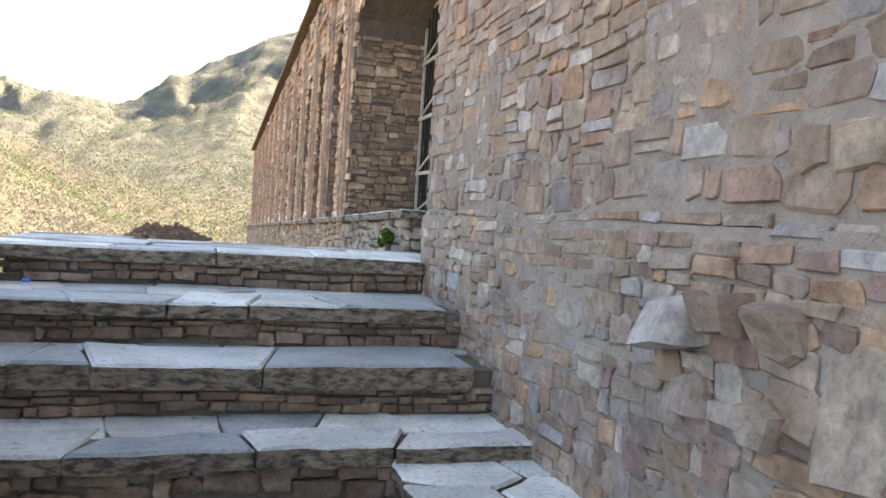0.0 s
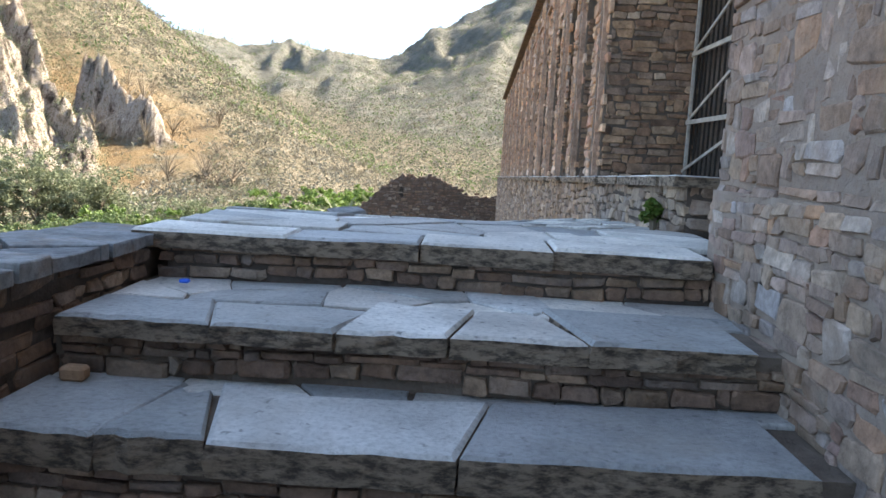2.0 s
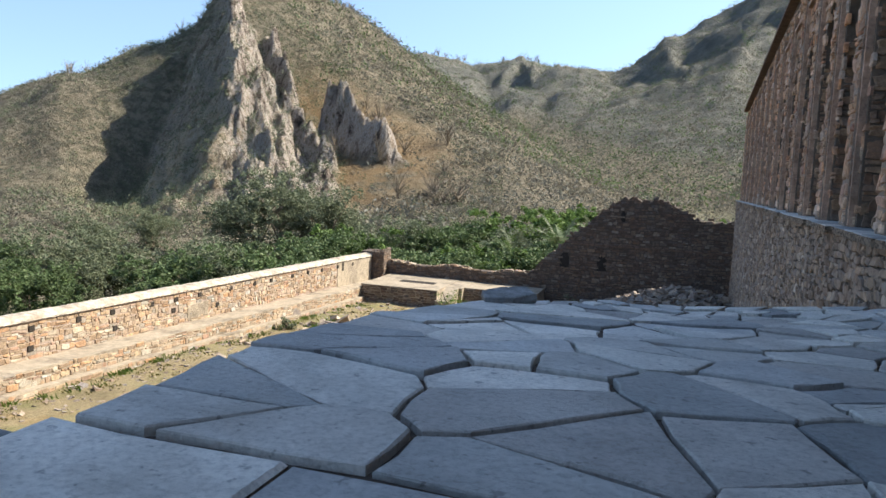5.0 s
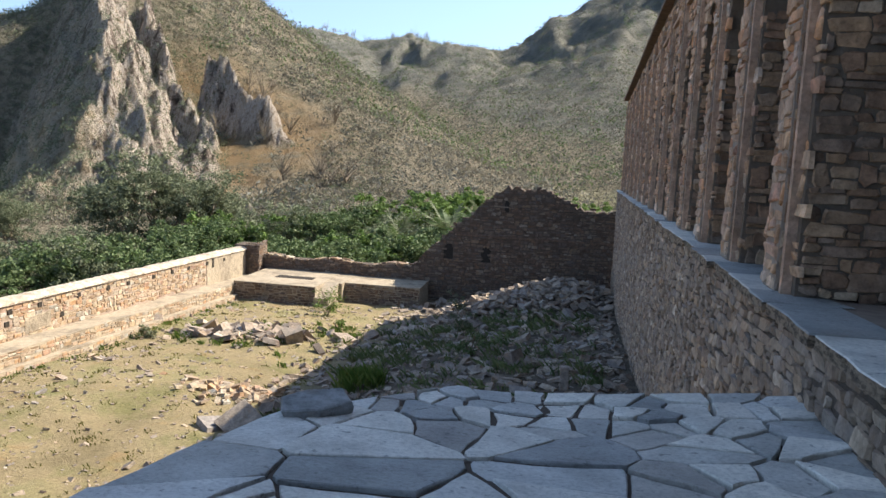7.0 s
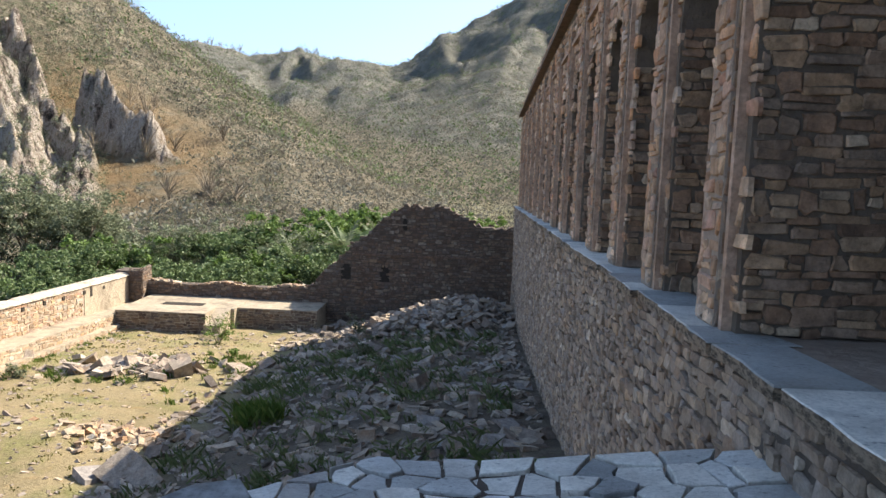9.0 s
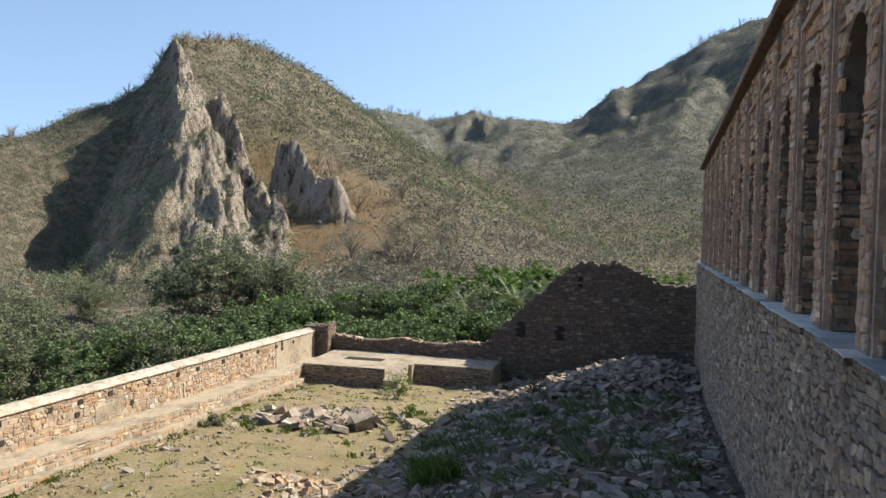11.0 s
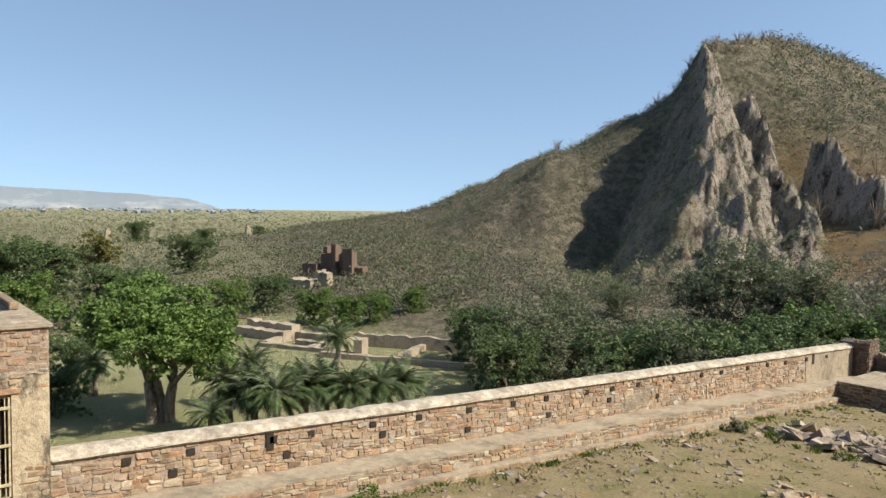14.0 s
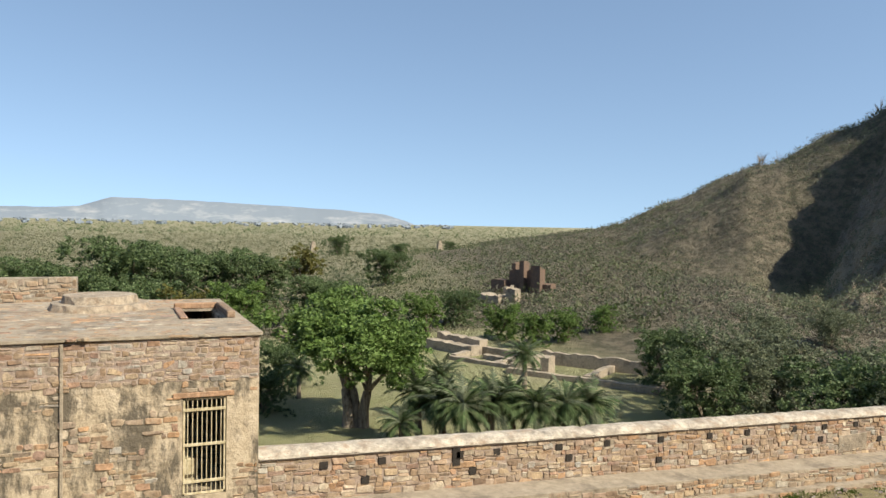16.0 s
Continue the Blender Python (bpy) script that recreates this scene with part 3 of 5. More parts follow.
def mesa():
    """A flat-topped range on the horizon."""
    az = np.arange(-104, -66, 0.12)
    prof = np.interp(az, [-104, -97, -93.5, -92, -90, -84, -78, -74, -71, -69.5, -68.5], [0.55, 0.55, 0.6, 0.7, 1.38, 1.25, 1.0, 0.8, 0.55, 0.1, -0.3])
    prof = prof + 0.05 * fbm(az / 0.9, az * 0 + 3, 4, 3)
    vs, m = [], 4
    for a, e in zip(az, prof):
        for k, (r, w) in enumerate(((4150, 0.0), (4300, 0.45), (4420, 0.98), (4700, 1.0))):
            w2 = w * (1 + 0.12 * vnoise(np.array([a / 0.5]), np.array([k * 1.7]), 4)[0]) if k == 1 else w
            z = -20 + (EYE[2] + r * math.tan(radians(e)) + 20) * w2
            vs.append((EYE[0] + r * math.sin(radians(a)), EYE[1] + r * math.cos(radians(a)), max(z, -21)))
    fs = [(i * m + k, i * m + k + 1, (i + 1) * m + k + 1, (i + 1) * m + k) for i in range(len(az) - 1) for k in range(m - 1)]
    structure("backdrop_range", mesh_of("backdrop_range", vs, [tuple(reversed(f)) for f in fs], M_MESA_HAZED, smooth=True), None, "pale flat-topped range, horizon haze painted into its colour", "mountain")


mesa()

# ---- the terrace and the steps ----
T_LEFT, T_FRONT, T_FAR, T_RIGHT = -2.42, -2.6, 2.90, 0.86
rng = np.random.default_rng(11)


def z_ter(x, y):
    """The terrace is level at the steps and falls towards its far edge, less so beside the palace."""
    return -0.092 * max(0.0, y + 1.1) * (1 - 0.45 * min(1.0, max(0.0, (x + 0.8) / 1.66)))


def lay(me):
    """Lower a slab of the terrace on to its falling surface."""
    for v in me.vertices:
        v.co.z += z_ter(v.co.x, v.co.y)
    return me


bm = boxes_bm([(T_LEFT + 0.05, T_RIGHT, T_FRONT + 0.06, -1.1, -5.0, -0.03), (T_LEFT + 0.02, T_RIGHT, -1.1, 0.6, -5.0, -0.03), (T_LEFT + 0.25, T_RIGHT, 0.6, 1.95, -5.0, -0.03), (-1.45, T_RIGHT, 1.95, T_FAR - 0.12, -5.0, -0.03)])
for q in bm.verts:
    q.co.z += z_ter(q.co.x, q.co.y) - (0.08 if q.co.x > 0 and q.co.y > 0 else 0.0)
terrace = structure("floor_terrace", bm, M_MORTAR_DARK, "stone terrace of irregular grey slate flagstones", "floor")
front = [(-2.55, -1.72), (-1.72, -1.0), (-1.0, -0.29), (-0.29, 0.54)]
outline = [(T_LEFT - 0.05, -2.12), (T_RIGHT + 0.02, -2.12), (T_RIGHT + 0.02, T_FAR + 0.06), (-1.41, T_FAR), (-2.29, 1.93), (T_LEFT - 0.13, 0.44)]
seeds = jitter_grid(T_LEFT, T_RIGHT, -2.12, 1.75, 0.50, rng, 0.46) + jitter_grid(T_LEFT, T_RIGHT, -2.0, 1.5, 1.2, rng, 0.5) + jitter_grid(-2.1, T_RIGHT, 1.8, T_FAR, 0.26, rng, 0.45) + jitter_grid(-0.1, T_RIGHT, 0.2, 1.8, 0.34, rng, 0.45)
flags = crazy_cells(outline, seeds, 0.012, rng)
for poly in flags:
    part("flagstone", lay(slab_mesh(poly, -0.06, rng.uniform(-0.014, 0.010), [M_SLAB, M_SLAB], rng)), M_SLAB, terrace)
for a, b in front:
    k = 5
    poly = [(a + 0.005 + (b - a - 0.010) * i / k, T_FRONT + rng.uniform(-0.02, 0.02)) for i in range(k + 1)] + [(b - 0.005 - (b - a - 0.010) * i / 3, -2.135 + rng.uniform(-0.03, 0.0)) for i in range(4)]
    part("flagstone", slab_mesh(poly, -0.11, rng.uniform(-0.01, 0.01), [M_SLAB, M_EDGE], rng, 0.018, rough_side=0.012), M_SLAB, terrace)

STEPS = [  # front edge, back edge, level, breaks along x
    (-3.61, -2.58, -0.25, (-2.42, -1.78, -1.27, -0.81, -0.24, 0.44)),
    (-4.25, -3.58, -0.50, (-2.42, -1.95, -1.58, -0.75, 0.42)),
    (-4.84, -4.22, -0.76, (-2.42, -1.60, -0.80, -0.16, 0.62)),
    (-5.60, -4.80, -1.02, (-2.42, -1.5, -0.7, 0.0, 0.7))]
for n, (yf, yb, z, br) in enumerate(STEPS):
    st = structure("step_%d" % (n + 1), boxes_bm([(-2.45, 0.75, yf + 0.07, yb + 0.12, -2.0, z - 0.03)]), M_MORTAR_RISER, "worn stone step with thick slate treads", "step")
    nose = [(a, b) for a, b in zip(br, br[1:])]
    deep = yb - yf
    mid = yf + deep * (0.52 if n != 1 else 0.85)
    skew = [0.0] + [rng.uniform(-0.14, 0.14) for _ in nose[1:]] + [0.0]
    for q, (a, b) in enumerate(nose):
        k = 6
        j = mid + rng.uniform(-0.10, 0.08)
        a2, b2 = a + skew[q], b + skew[q + 1]
        poly = [(a + 0.006 + (b - a - 0.012) * i / k, yf + rng.uniform(-0.018, 0.018)) for i in range(k + 1)] + [(b2 - 0.006 - (b2 - a2 - 0.012) * i / 3, j + rng.uniform(-0.05, 0.05)) for i in range(4)]
        part("flagstone", slab_mesh(poly, z - (0.10 if n != 1 else 0.13), z + rng.uniform(-0.012, 0.01), [M_SLAB, M_EDGE], rng, 0.02, rough_side=0.014), M_SLAB, st)
    for poly in crazy_cells([(-2.42, mid - 0.02), (0.62, mid - 0.02), (0.62, yb + 0.1), (-2.42, yb + 0.1)], jitter_grid(-2.42, 0.62, mid, yb + 0.1, 0.36, rng, 0.46), 0.006, rng):
        part("flagstone", slab_mesh(poly, z - 0.07, z - 0.012 + rng.uniform(-0.012, 0.004), [M_SLAB, M_SLAB], rng), M_SLAB, st)
    # risers of small stones
    top = (0.0 if n == 0 else STEPS[n - 1][2]) - (0.11 if n != 2 else 0.14)
    yr = (T_FRONT if n == 0 else STEPS[n - 1][0]) + 0.055
    cells = courses(-2.42, 0.6, z, top + 0.02, (0.035, 0.10), (0.05, 0.26), rng, gap=0.004)
    masonry(st, cells, lambda U, V, D, yr=yr: np.stack([U, yr - D, V], -1), M_RISER, rng, 0.03)
ground_low = structure("floor_lower", boxes_bm([(-3.4, 0.8, -14.0, -5.5, -2.0, -1.28)]), M_MORTAR, "rough stone landing below the steps", "floor")
for poly in crazy_cells([(-3.4, -14), (0.8, -14), (0.8, -5.58), (-3.4, -5.58)], jitter_grid(-3.4, 0.8, -14, -5.58, 0.8, rng), 0.014, rng):
    part("flagstone", slab_mesh(poly, -1.30, -1.262 + rng.uniform(-0.01, 0.01), [M_SLAB, M_SLAB], rng), M_SLAB, ground_low)
# a block of two slabs beside the wall, on the lower step
block = thing("stone_block", "low block of pale slate slabs beside the rubble wall", "stone block")
part("core", boxes_bm([(-0.14, 0.70, -5.55, -4.66, -1.0, -0.90)], 0.01), M_MORTAR_DARK, block)
for poly in crazy_cells([(-0.17, -5.6), (0.72, -5.6), (0.72, -4.62), (-0.17, -4.62)], [(0.18, -4.9), (0.58, -4.8), (0.5, -5.35), (0.0, -5.42)], 0.012, rng):
    part("slab", slab_mesh(poly, -0.93, -0.85, [M_SLAB, M_EDGE], rng, 0.015, rough_side=0.01), M_SLAB, block)
# the low wall along the open side of the steps
side = structure("wall_stair_side", boxes_bm([(-2.95, -2.47, -9.0, -2.2, -3.0, -0.10)]), M_MORTAR_DARK, "low dark rubble wall along the steps with slate coping", "wall")
masonry(side, courses(-9.0, -2.6, -1.3, -0.09, (0.07, 0.13), (0.14, 0.36), rng), lambda U, V, D: np.stack([-2.47 + D, U, V], -1), M_RISER, rng, 0.025, name="rubble_masonry")
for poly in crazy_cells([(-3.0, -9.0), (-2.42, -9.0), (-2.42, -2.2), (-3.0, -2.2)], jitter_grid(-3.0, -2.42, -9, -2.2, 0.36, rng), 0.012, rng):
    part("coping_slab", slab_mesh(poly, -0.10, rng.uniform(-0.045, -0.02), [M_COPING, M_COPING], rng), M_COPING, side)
# edge of the terrace towards the courtyard
masonry(terrace, courses(-2.2, 0.6, -4.7, -0.08, (0.08, 0.15), (0.16, 0.4), rng), lambda U, V, D: np.stack([T_LEFT + 0.03 - D, U, V - 0.092 * np.maximum(0, U + 1.1)], -1), M_RUBBLE, rng, 0.03, True)
chip = thing("brick_piece", "small broken red stone lying on the step", "stone", at=(-2.28, -3.72, -0.5))
bm = boxes_bm([(-0.05, 0.05, -0.035, 0.035, 0.0, 0.06)], 0.012)
for q in bm.verts:
    q.co.x += 0.3 * q.co.z * q.co.y / 0.035 * 0.1
part("stone", bm, M_PARAPET, chip)
for sx_, sy_, tilt_, ang in ((-2.1, 1.9, 9, 25),):
    flake = thing("loose_slab", "loose dark slate slab at the broken terrace edge", "slab", at=(sx_, sy_, z_ter(sx_, sy_) + 0.03))
    flake.rotation_euler = (radians(tilt_), radians(-4), radians(ang))
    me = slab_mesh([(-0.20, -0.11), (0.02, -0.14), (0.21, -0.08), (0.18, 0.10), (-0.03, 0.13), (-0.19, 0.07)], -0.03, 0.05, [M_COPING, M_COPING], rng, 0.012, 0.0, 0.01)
    part("slab", me, None, flake)
cap = thing("blue_bottle_cap", "small blue plastic scrap lying on the step", "litter", at=(-2.17, -2.83, -0.25))
part("shell", boxes_bm([(-0.025, 0.025, -0.018, 0.018, 0.0, 0.02)], 0.006), M_BLUE, cap)

# ---- the rubble wall beside the steps ----
rng = np.random.default_rng(23)
WALL_X = 0.55
# upper part runs unseen to 7 m so that the steps stay shaded
wall_near = structure("wall_near", boxes_bm([(WALL_X + 0.02, 2.4, -14.0, -2.40, -2.0, 0.36), (WALL_X + 0.05, 2.4, -14.0, -2.40, 0.36, 7.0)]), M_MORTAR, "tall rubble wall of brown and grey stones in mortar", "wall")


def near_face(U, V, D):
    return np.stack([WALL_X + 0.02 + 0.03 * smooth(0.30, 0.40, V) - D + 0.012 * np.sin(2.3 * U) * np.cos(3.1 * V), U, V], -1)


near_cells = np.concatenate([courses(-9.6, -2.38, -1.30, 0.33, (0.05, 0.15), (0.06, 0.28), rng, gap=0.004),
                             courses(-9.6, -2.38, 0.35, 0.41, (0.06, 0.06), (0.16, 0.42), rng, gap=0.01),
                             courses(-9.6, -2.38, 0.43, 4.6, (0.06, 0.17), (0.07, 0.31), rng, gap=0.006)])
mid_u, mid_v = 0.5 * (near_cells[:, 0] + near_cells[:, 2]), 0.5 * (near_cells[:, 1] + near_cells[:, 3])
close = (mid_u > -6.9) & (mid_u < -2.4) & (mid_v > -0.95) & (mid_v < 0.95)
order = np.argsort(~close, kind='stable')
n_close = min(300, int(close.sum()))
single_stones(wall_near, near_cells[order[:n_close]], near_face, M_NEAR, rng, 0.018)
masonry(wall_near, near_cells[order[n_close:]], near_face, M_NEAR_I, rng, 0.017)
# rocks that jut out where the face has broken away
for u, v, du, dv, d in ((-6.85, -0.14, 0.36, 0.34, 0.13), (-5.98, 0.02, 0.26, 0.20, 0.15), (-6.28, 0.08, 0.24, 0.13, 0.17), (-6.52, 0.05, 0.18, 0.15, 0.13), (-6.10, -0.22, 0.16, 0.16, 0.08), (-6.45, -0.22, 0.16, 0.15, 0.08)):
    single_stones(wall_near, np.array([(u - du / 2, v - dv / 2, u + du / 2, v + dv / 2)]), near_face, M_NEAR, rng, d, name="jutting_stone")

# ---- the palace building ----
BAY, N_BAY, P0 = 2.1, 14, 4.33
Y_END = P0 + BAY * (N_BAY - 1) + 1.2
FACE_X, BACK_X, LEDGE_X = 1.0, 2.25, 0.78


def z_ledge(y):
    return 0.38 - 0.028 * y


def z_top(y):
    return 5.5 - 0.065 * y


def up(y, v):
    """Height on the facade: v from 0 at the ledge to 5 at the cornice."""
    return z_ledge(y) + v / 5.0 * (z_top(y) - z_ledge(y))


def arch_points(y0, y1, spring, rise, n=7):
    """A pointed arch from (y0, spring) over to (y1, spring)."""
    half, pts = 0.5 * (y1 - y0), []
    for i in range(n + 1):
        t = i / n
        pts.append((y0 + half * (1 - math.cos(t * math.pi / 2)) ** 0.9, spring + rise * math.sin(t * math.pi / 2) ** 0.85))
    return pts + [(y1 - (y - y0), v) for y, v in reversed(pts[:-1])]


def facade_piece(ya, yb, y0, y1, spring, rise):
    """One bay of the front wall, with its arched opening right through."""
    outline = [(ya, 0), (y0, 0)] + arch_points(y0, y1, spring, rise) + [(y1, 0), (yb, 0), (yb, 5), (ya, 5)]
    n = len(outline)
    vs = [(x, y, up(y, v)) for x in (FACE_X, BACK_X) for y, v in outline]
    fs = [tuple(range(n)), tuple(range(2 * n - 1, n - 1, -1))] + [(i, i + n, (i + 1) % n + n, (i + 1) % n) for i in range(n)]
    return mesh_of("bay", vs, [tuple(reversed(f)) for f in fs], M_MORTAR_RISER)


# unseen 7 m block at the near end, raised to shade the steps
building = structure("wall_palace", boxes_bm([(BACK_X + 0.35, 9.0, -2.4, Y_END, -1.0, z_top(Y_END) - 0.05), (1.9, 9.0, -2.45, 0.5, -1.0, 7.0)]), M_MORTAR_DARK, "long ruined palace front of arched stone bays", "building")
bays = [(-2.38, P0, -2.3, 3.90, 2.9, 0.9)] + [(P0 + BAY * i, P0 + BAY * (i + 1) if i < N_BAY - 2 else Y_END, P0 + BAY * i + 0.40, P0 + BAY * (i + 1) - 0.40, 2.55, 0.95) for i in range(N_BAY - 1)]
centres = [P0 + BAY * i for i in range(N_BAY)]


def in_bay(y, v, grow=0.02):
    for ya, yb, y0, y1, spring, rise in bays:
        if y0 - grow < y < y1 + grow:
            t = abs(y - 0.5 * (y0 + y1)) / (0.5 * (y1 - y0))
            return v < spring + grow + rise * math.sqrt(max(0.0, 1 - t ** 1.6))
    return False


def front_face(U, V, D):
    return np.stack([FACE_X - D, U, up(U, V)], -1)


for b in bays:
    ob = part("bay", facade_piece(*b), None, building, "rubble pier and spandrel round a pointed arch")
    ya, yb, y0, y1, spring, rise = b
    # the niche behind, its far reveal and back wall darker than the front
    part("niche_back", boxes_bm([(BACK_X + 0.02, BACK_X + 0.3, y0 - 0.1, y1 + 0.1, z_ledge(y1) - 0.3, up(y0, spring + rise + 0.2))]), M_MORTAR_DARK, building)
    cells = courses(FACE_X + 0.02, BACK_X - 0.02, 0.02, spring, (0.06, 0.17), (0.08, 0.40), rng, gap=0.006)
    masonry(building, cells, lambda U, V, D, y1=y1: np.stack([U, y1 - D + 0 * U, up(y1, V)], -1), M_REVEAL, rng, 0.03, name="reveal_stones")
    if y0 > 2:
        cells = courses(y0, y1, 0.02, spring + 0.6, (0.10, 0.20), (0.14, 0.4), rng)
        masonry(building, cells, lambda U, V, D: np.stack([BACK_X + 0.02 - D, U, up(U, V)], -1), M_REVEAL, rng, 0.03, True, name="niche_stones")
    # raised frame round the arch panel
    for a, c, v0, v1 in ((y0 - 0.16, y0 - 0.09, 0.0, 4.15), (y1 + 0.09, y1 + 0.16, 0.0, 4.15), (y0 - 0.16, y1 + 0.16, 4.15, 4.24)):
        bm = boxes_bm([(FACE_X - 0.075, FACE_X, a, c, 0, 1)])
        for q in bm.verts:
            q.co.z = up(q.co.y, v0 if q.co.z < 0.5 else v1)
        part("frame_moulding", bm, M_FACADE, building)
for pc in centres:
    bm = boxes_bm([(FACE_X - 0.09, FACE_X + 0.02, pc - 0.2, pc + 0.2, 0, 1)])
    for q in bm.verts:
        q.co.z = up(q.co.y, 0 if q.co.z < 0.5 else 4.6)
    pil = part("pilaster", bm, M_MORTAR, building, "worn rubble pilaster")
    masonry(pil, courses(pc - 0.2, pc + 0.2, 0.0, 4.6, (0.10, 0.22), (0.14, 0.34), rng), lambda U, V, D: front_face(U, V, D + 0.09), M_FACADE, rng, 0.03, True)
    # the near side of the pilaster takes the darker reveal stone
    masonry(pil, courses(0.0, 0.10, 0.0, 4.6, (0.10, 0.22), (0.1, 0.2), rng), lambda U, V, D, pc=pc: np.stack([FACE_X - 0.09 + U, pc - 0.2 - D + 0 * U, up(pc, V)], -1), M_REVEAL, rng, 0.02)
flat = courses(0.56, Y_END, 0.0, 4.92, (0.10, 0.21), (0.13, 0.40), rng, lambda u, v: not in_bay(u, v) and all(abs(u - pc) > 0.22 for pc in centres))
masonry(building, flat, front_face, M_FACADE, rng, 0.03, True)
bm = boxes_bm([(FACE_X - 0.20, BACK_X, 0.4, Y_END + 0.1, 0, 1), (FACE_X - 0.02, BACK_X, 0.4, Y_END + 0.06, 2, 3)])
for q in bm.verts:
    k = round(q.co.z)
    q.co.z = up(q.co.y, 5.0) + (0.0, 0.09, 0.09, 0.62)[k]
part("cornice", bm, M_RUIN, building, "thin projecting stone cornice")
masonry(building, courses(0.5, Y_END, 0.1, 0.6, (0.09, 0.17), (0.14, 0.36), rng), lambda U, V, D: np.stack([FACE_X - 0.02 - D, U, up(U, 5.0) + V], -1), M_FACADE, rng, 0.03, True, name="parapet_stones")
bm = boxes_bm([(BACK_X, 9.2, 0.4, Y_END, 0, 1)])
for q in bm.verts:
    q.co.z = up(q.co.y, 5.0) + (-0.3 if q.co.z < 0.5 else 0.12)
structure("ceiling_palace_roof", bm, M_MORTAR, "flat lime roof of the palace", "roof")

# retaining wall under the ledge
bm = boxes_bm([(LEDGE_X + 0.05, BACK_X, -1.0, Y_END, 0, 1)])
for q in bm.verts:
    q.co.z = -8.0 if q.co.z < 0.5 else z_ledge(q.co.y) - 0.05
retaining = structure("wall_retaining", bm, M_MORTAR_DARK, "high grey rubble retaining wall below the ledge", "wall")


def retaining_face(U, V, D):
    return np.stack([LEDGE_X + 0.048 - D + 0.010 * np.sin(0.9 * U) * np.cos(1.3 * V), U, z_ledge(U) - 0.05 - V], -1)


masonry(retaining, courses(-1.0, Y_END, 0.02, 4.9, (0.07, 0.15), (0.09, 0.29), rng, gap=0.005), retaining_face, M_RETAIN, rng, 0.034)
masonry(retaining, courses(LEDGE_X + 0.06, 1.9, 0.0, 0.35, (0.09, 0.15), (0.14, 0.34), rng), lambda U, V, D: np.stack([U, -1.0 - D, V], -1), M_NEAR_I, rng, 0.04)
ledge = structure("floor_ledge", boxes_bm([(1.2, BACK_X + 0.1, -1.0, 1.0, -0.5, 0.34)]), M_MORTAR, "slate ledge running along the palace piers", "ledge")
bm = boxes_bm([(1.2, BACK_X + 0.1, 1.0, Y_END, 0, 1)])
for q in bm.verts:
    q.co.z = z_ledge(q.co.y) - (0.4 if q.co.z < 0.5 else 0.012)
part("ledge_bed", bm, M_MORTAR, ledge)
y = -1.06
while y < Y_END - 0.2:
    w = rng.uniform(0.55, 1.15)
    y2 = min(y + w, Y_END)
    x0 = LEDGE_X - 0.05 + rng.uniform(-0.03, 0.03)
    k = 4
    poly = [(x0 + rng.uniform(-0.015, 0.015), y + 0.01 + (y2 - y - 0.02) * i / k) for i in range(k + 1)] + [(1.26 + rng.uniform(-0.08, 0.08), y2 - 0.012), (1.26 + rng.uniform(-0.08, 0.08), y + 0.012)]
    ym = 0.5 * (y + y2)
    me = slab_mesh(poly, -0.085, 0.0, [M_SLAB, M_EDGE], rng, 0.012, 0.0, 0.008)
    for v in me.vertices:
        v.co.z += z_ledge(v.co.y) + 0.004
    part("ledge_slab", me, M_SLAB, ledge)
    y = y2


def grille(parent, y0, y1, z0, z1, x, mat, bars, rails, side, bar=0.011, frame_w=0.025, brace=False, bar_mat=None):
    """Flat bars in a frame, in the plane x."""
    for a, b, c, d in ((y0, y0 + 2 * frame_w, z0, z1), (y1 - 2 * frame_w, y1, z0, z1), (y0, y1, z0, z0 + 2 * frame_w), (y0, y1, z1 - 2 * frame_w, z1)):
        part("frame", boxes_bm([(x - 0.02, x + 0.02, a, b, c, d)], 0.004), mat, parent)
    for i in range(bars):
        yc = y0 + (y1 - y0) * (i + 1) / (bars + 1)
        part("bar", boxes_bm([(x - bar, x + bar, yc - bar, yc + bar, z0 + 0.03, z1 - 0.03)]), bar_mat or mat, parent)
    for r in rails:
        zc = z0 + (z1 - z0) * r
        part("rail", boxes_bm([(x + side * 0.028 - 0.014, x + side * 0.028 + 0.014, y0, y1, zc - 0.028, zc + 0.028)], 0.003), mat, parent)
    if brace:
        for r0, r1 in zip((0.03,) + tuple(rails), tuple(rails) + (0.97,)):
            za, zb = z0 + (z1 - z0) * r0, z0 + (z1 - z0) * r1
            bm = boxes_bm([(x + side * 0.03 - 0.01, x + side * 0.03 + 0.01, y0, y1, -0.02, 0.02)])
            for q in bm.verts:
                q.co.z += zb + (za - zb) * (q.co.y - y0) / (y1 - y0)
            part("brace", bm, mat, parent)


g1 = thing("grille_door", "tall barred iron grille door in the first palace bay", "door")
grille(g1, 1.1, 3.84, z_ledge(3) + 0.02, 3.7, BACK_X - 0.12, M_GRILLE, 14, (0.22, 0.48, 0.74), -1, brace=True, bar_mat=M_DARK)

# ---- the courtyard ----
def court(X, Y):
    z = -4.8 - 0.045 * Y
    z = z + (2.2 - 0.042 * Y) * smooth(-8.5, 0.3, X) * smooth(-2, 6, Y)
    z = z + 0.7 * np.exp(-(((X + 1.4) / 2.6) ** 2 + ((Y - 30.4) / 2.6) ** 2))
    z = z + 0.35 * np.exp(-(((X + 11.2) / 3.0) ** 2 + ((Y - 15.0) / 2.5) ** 2)) + 0.18 * np.exp(-(((X + 11.3) / 1.8) ** 2 + ((Y - 22.4) / 1.4) ** 2))
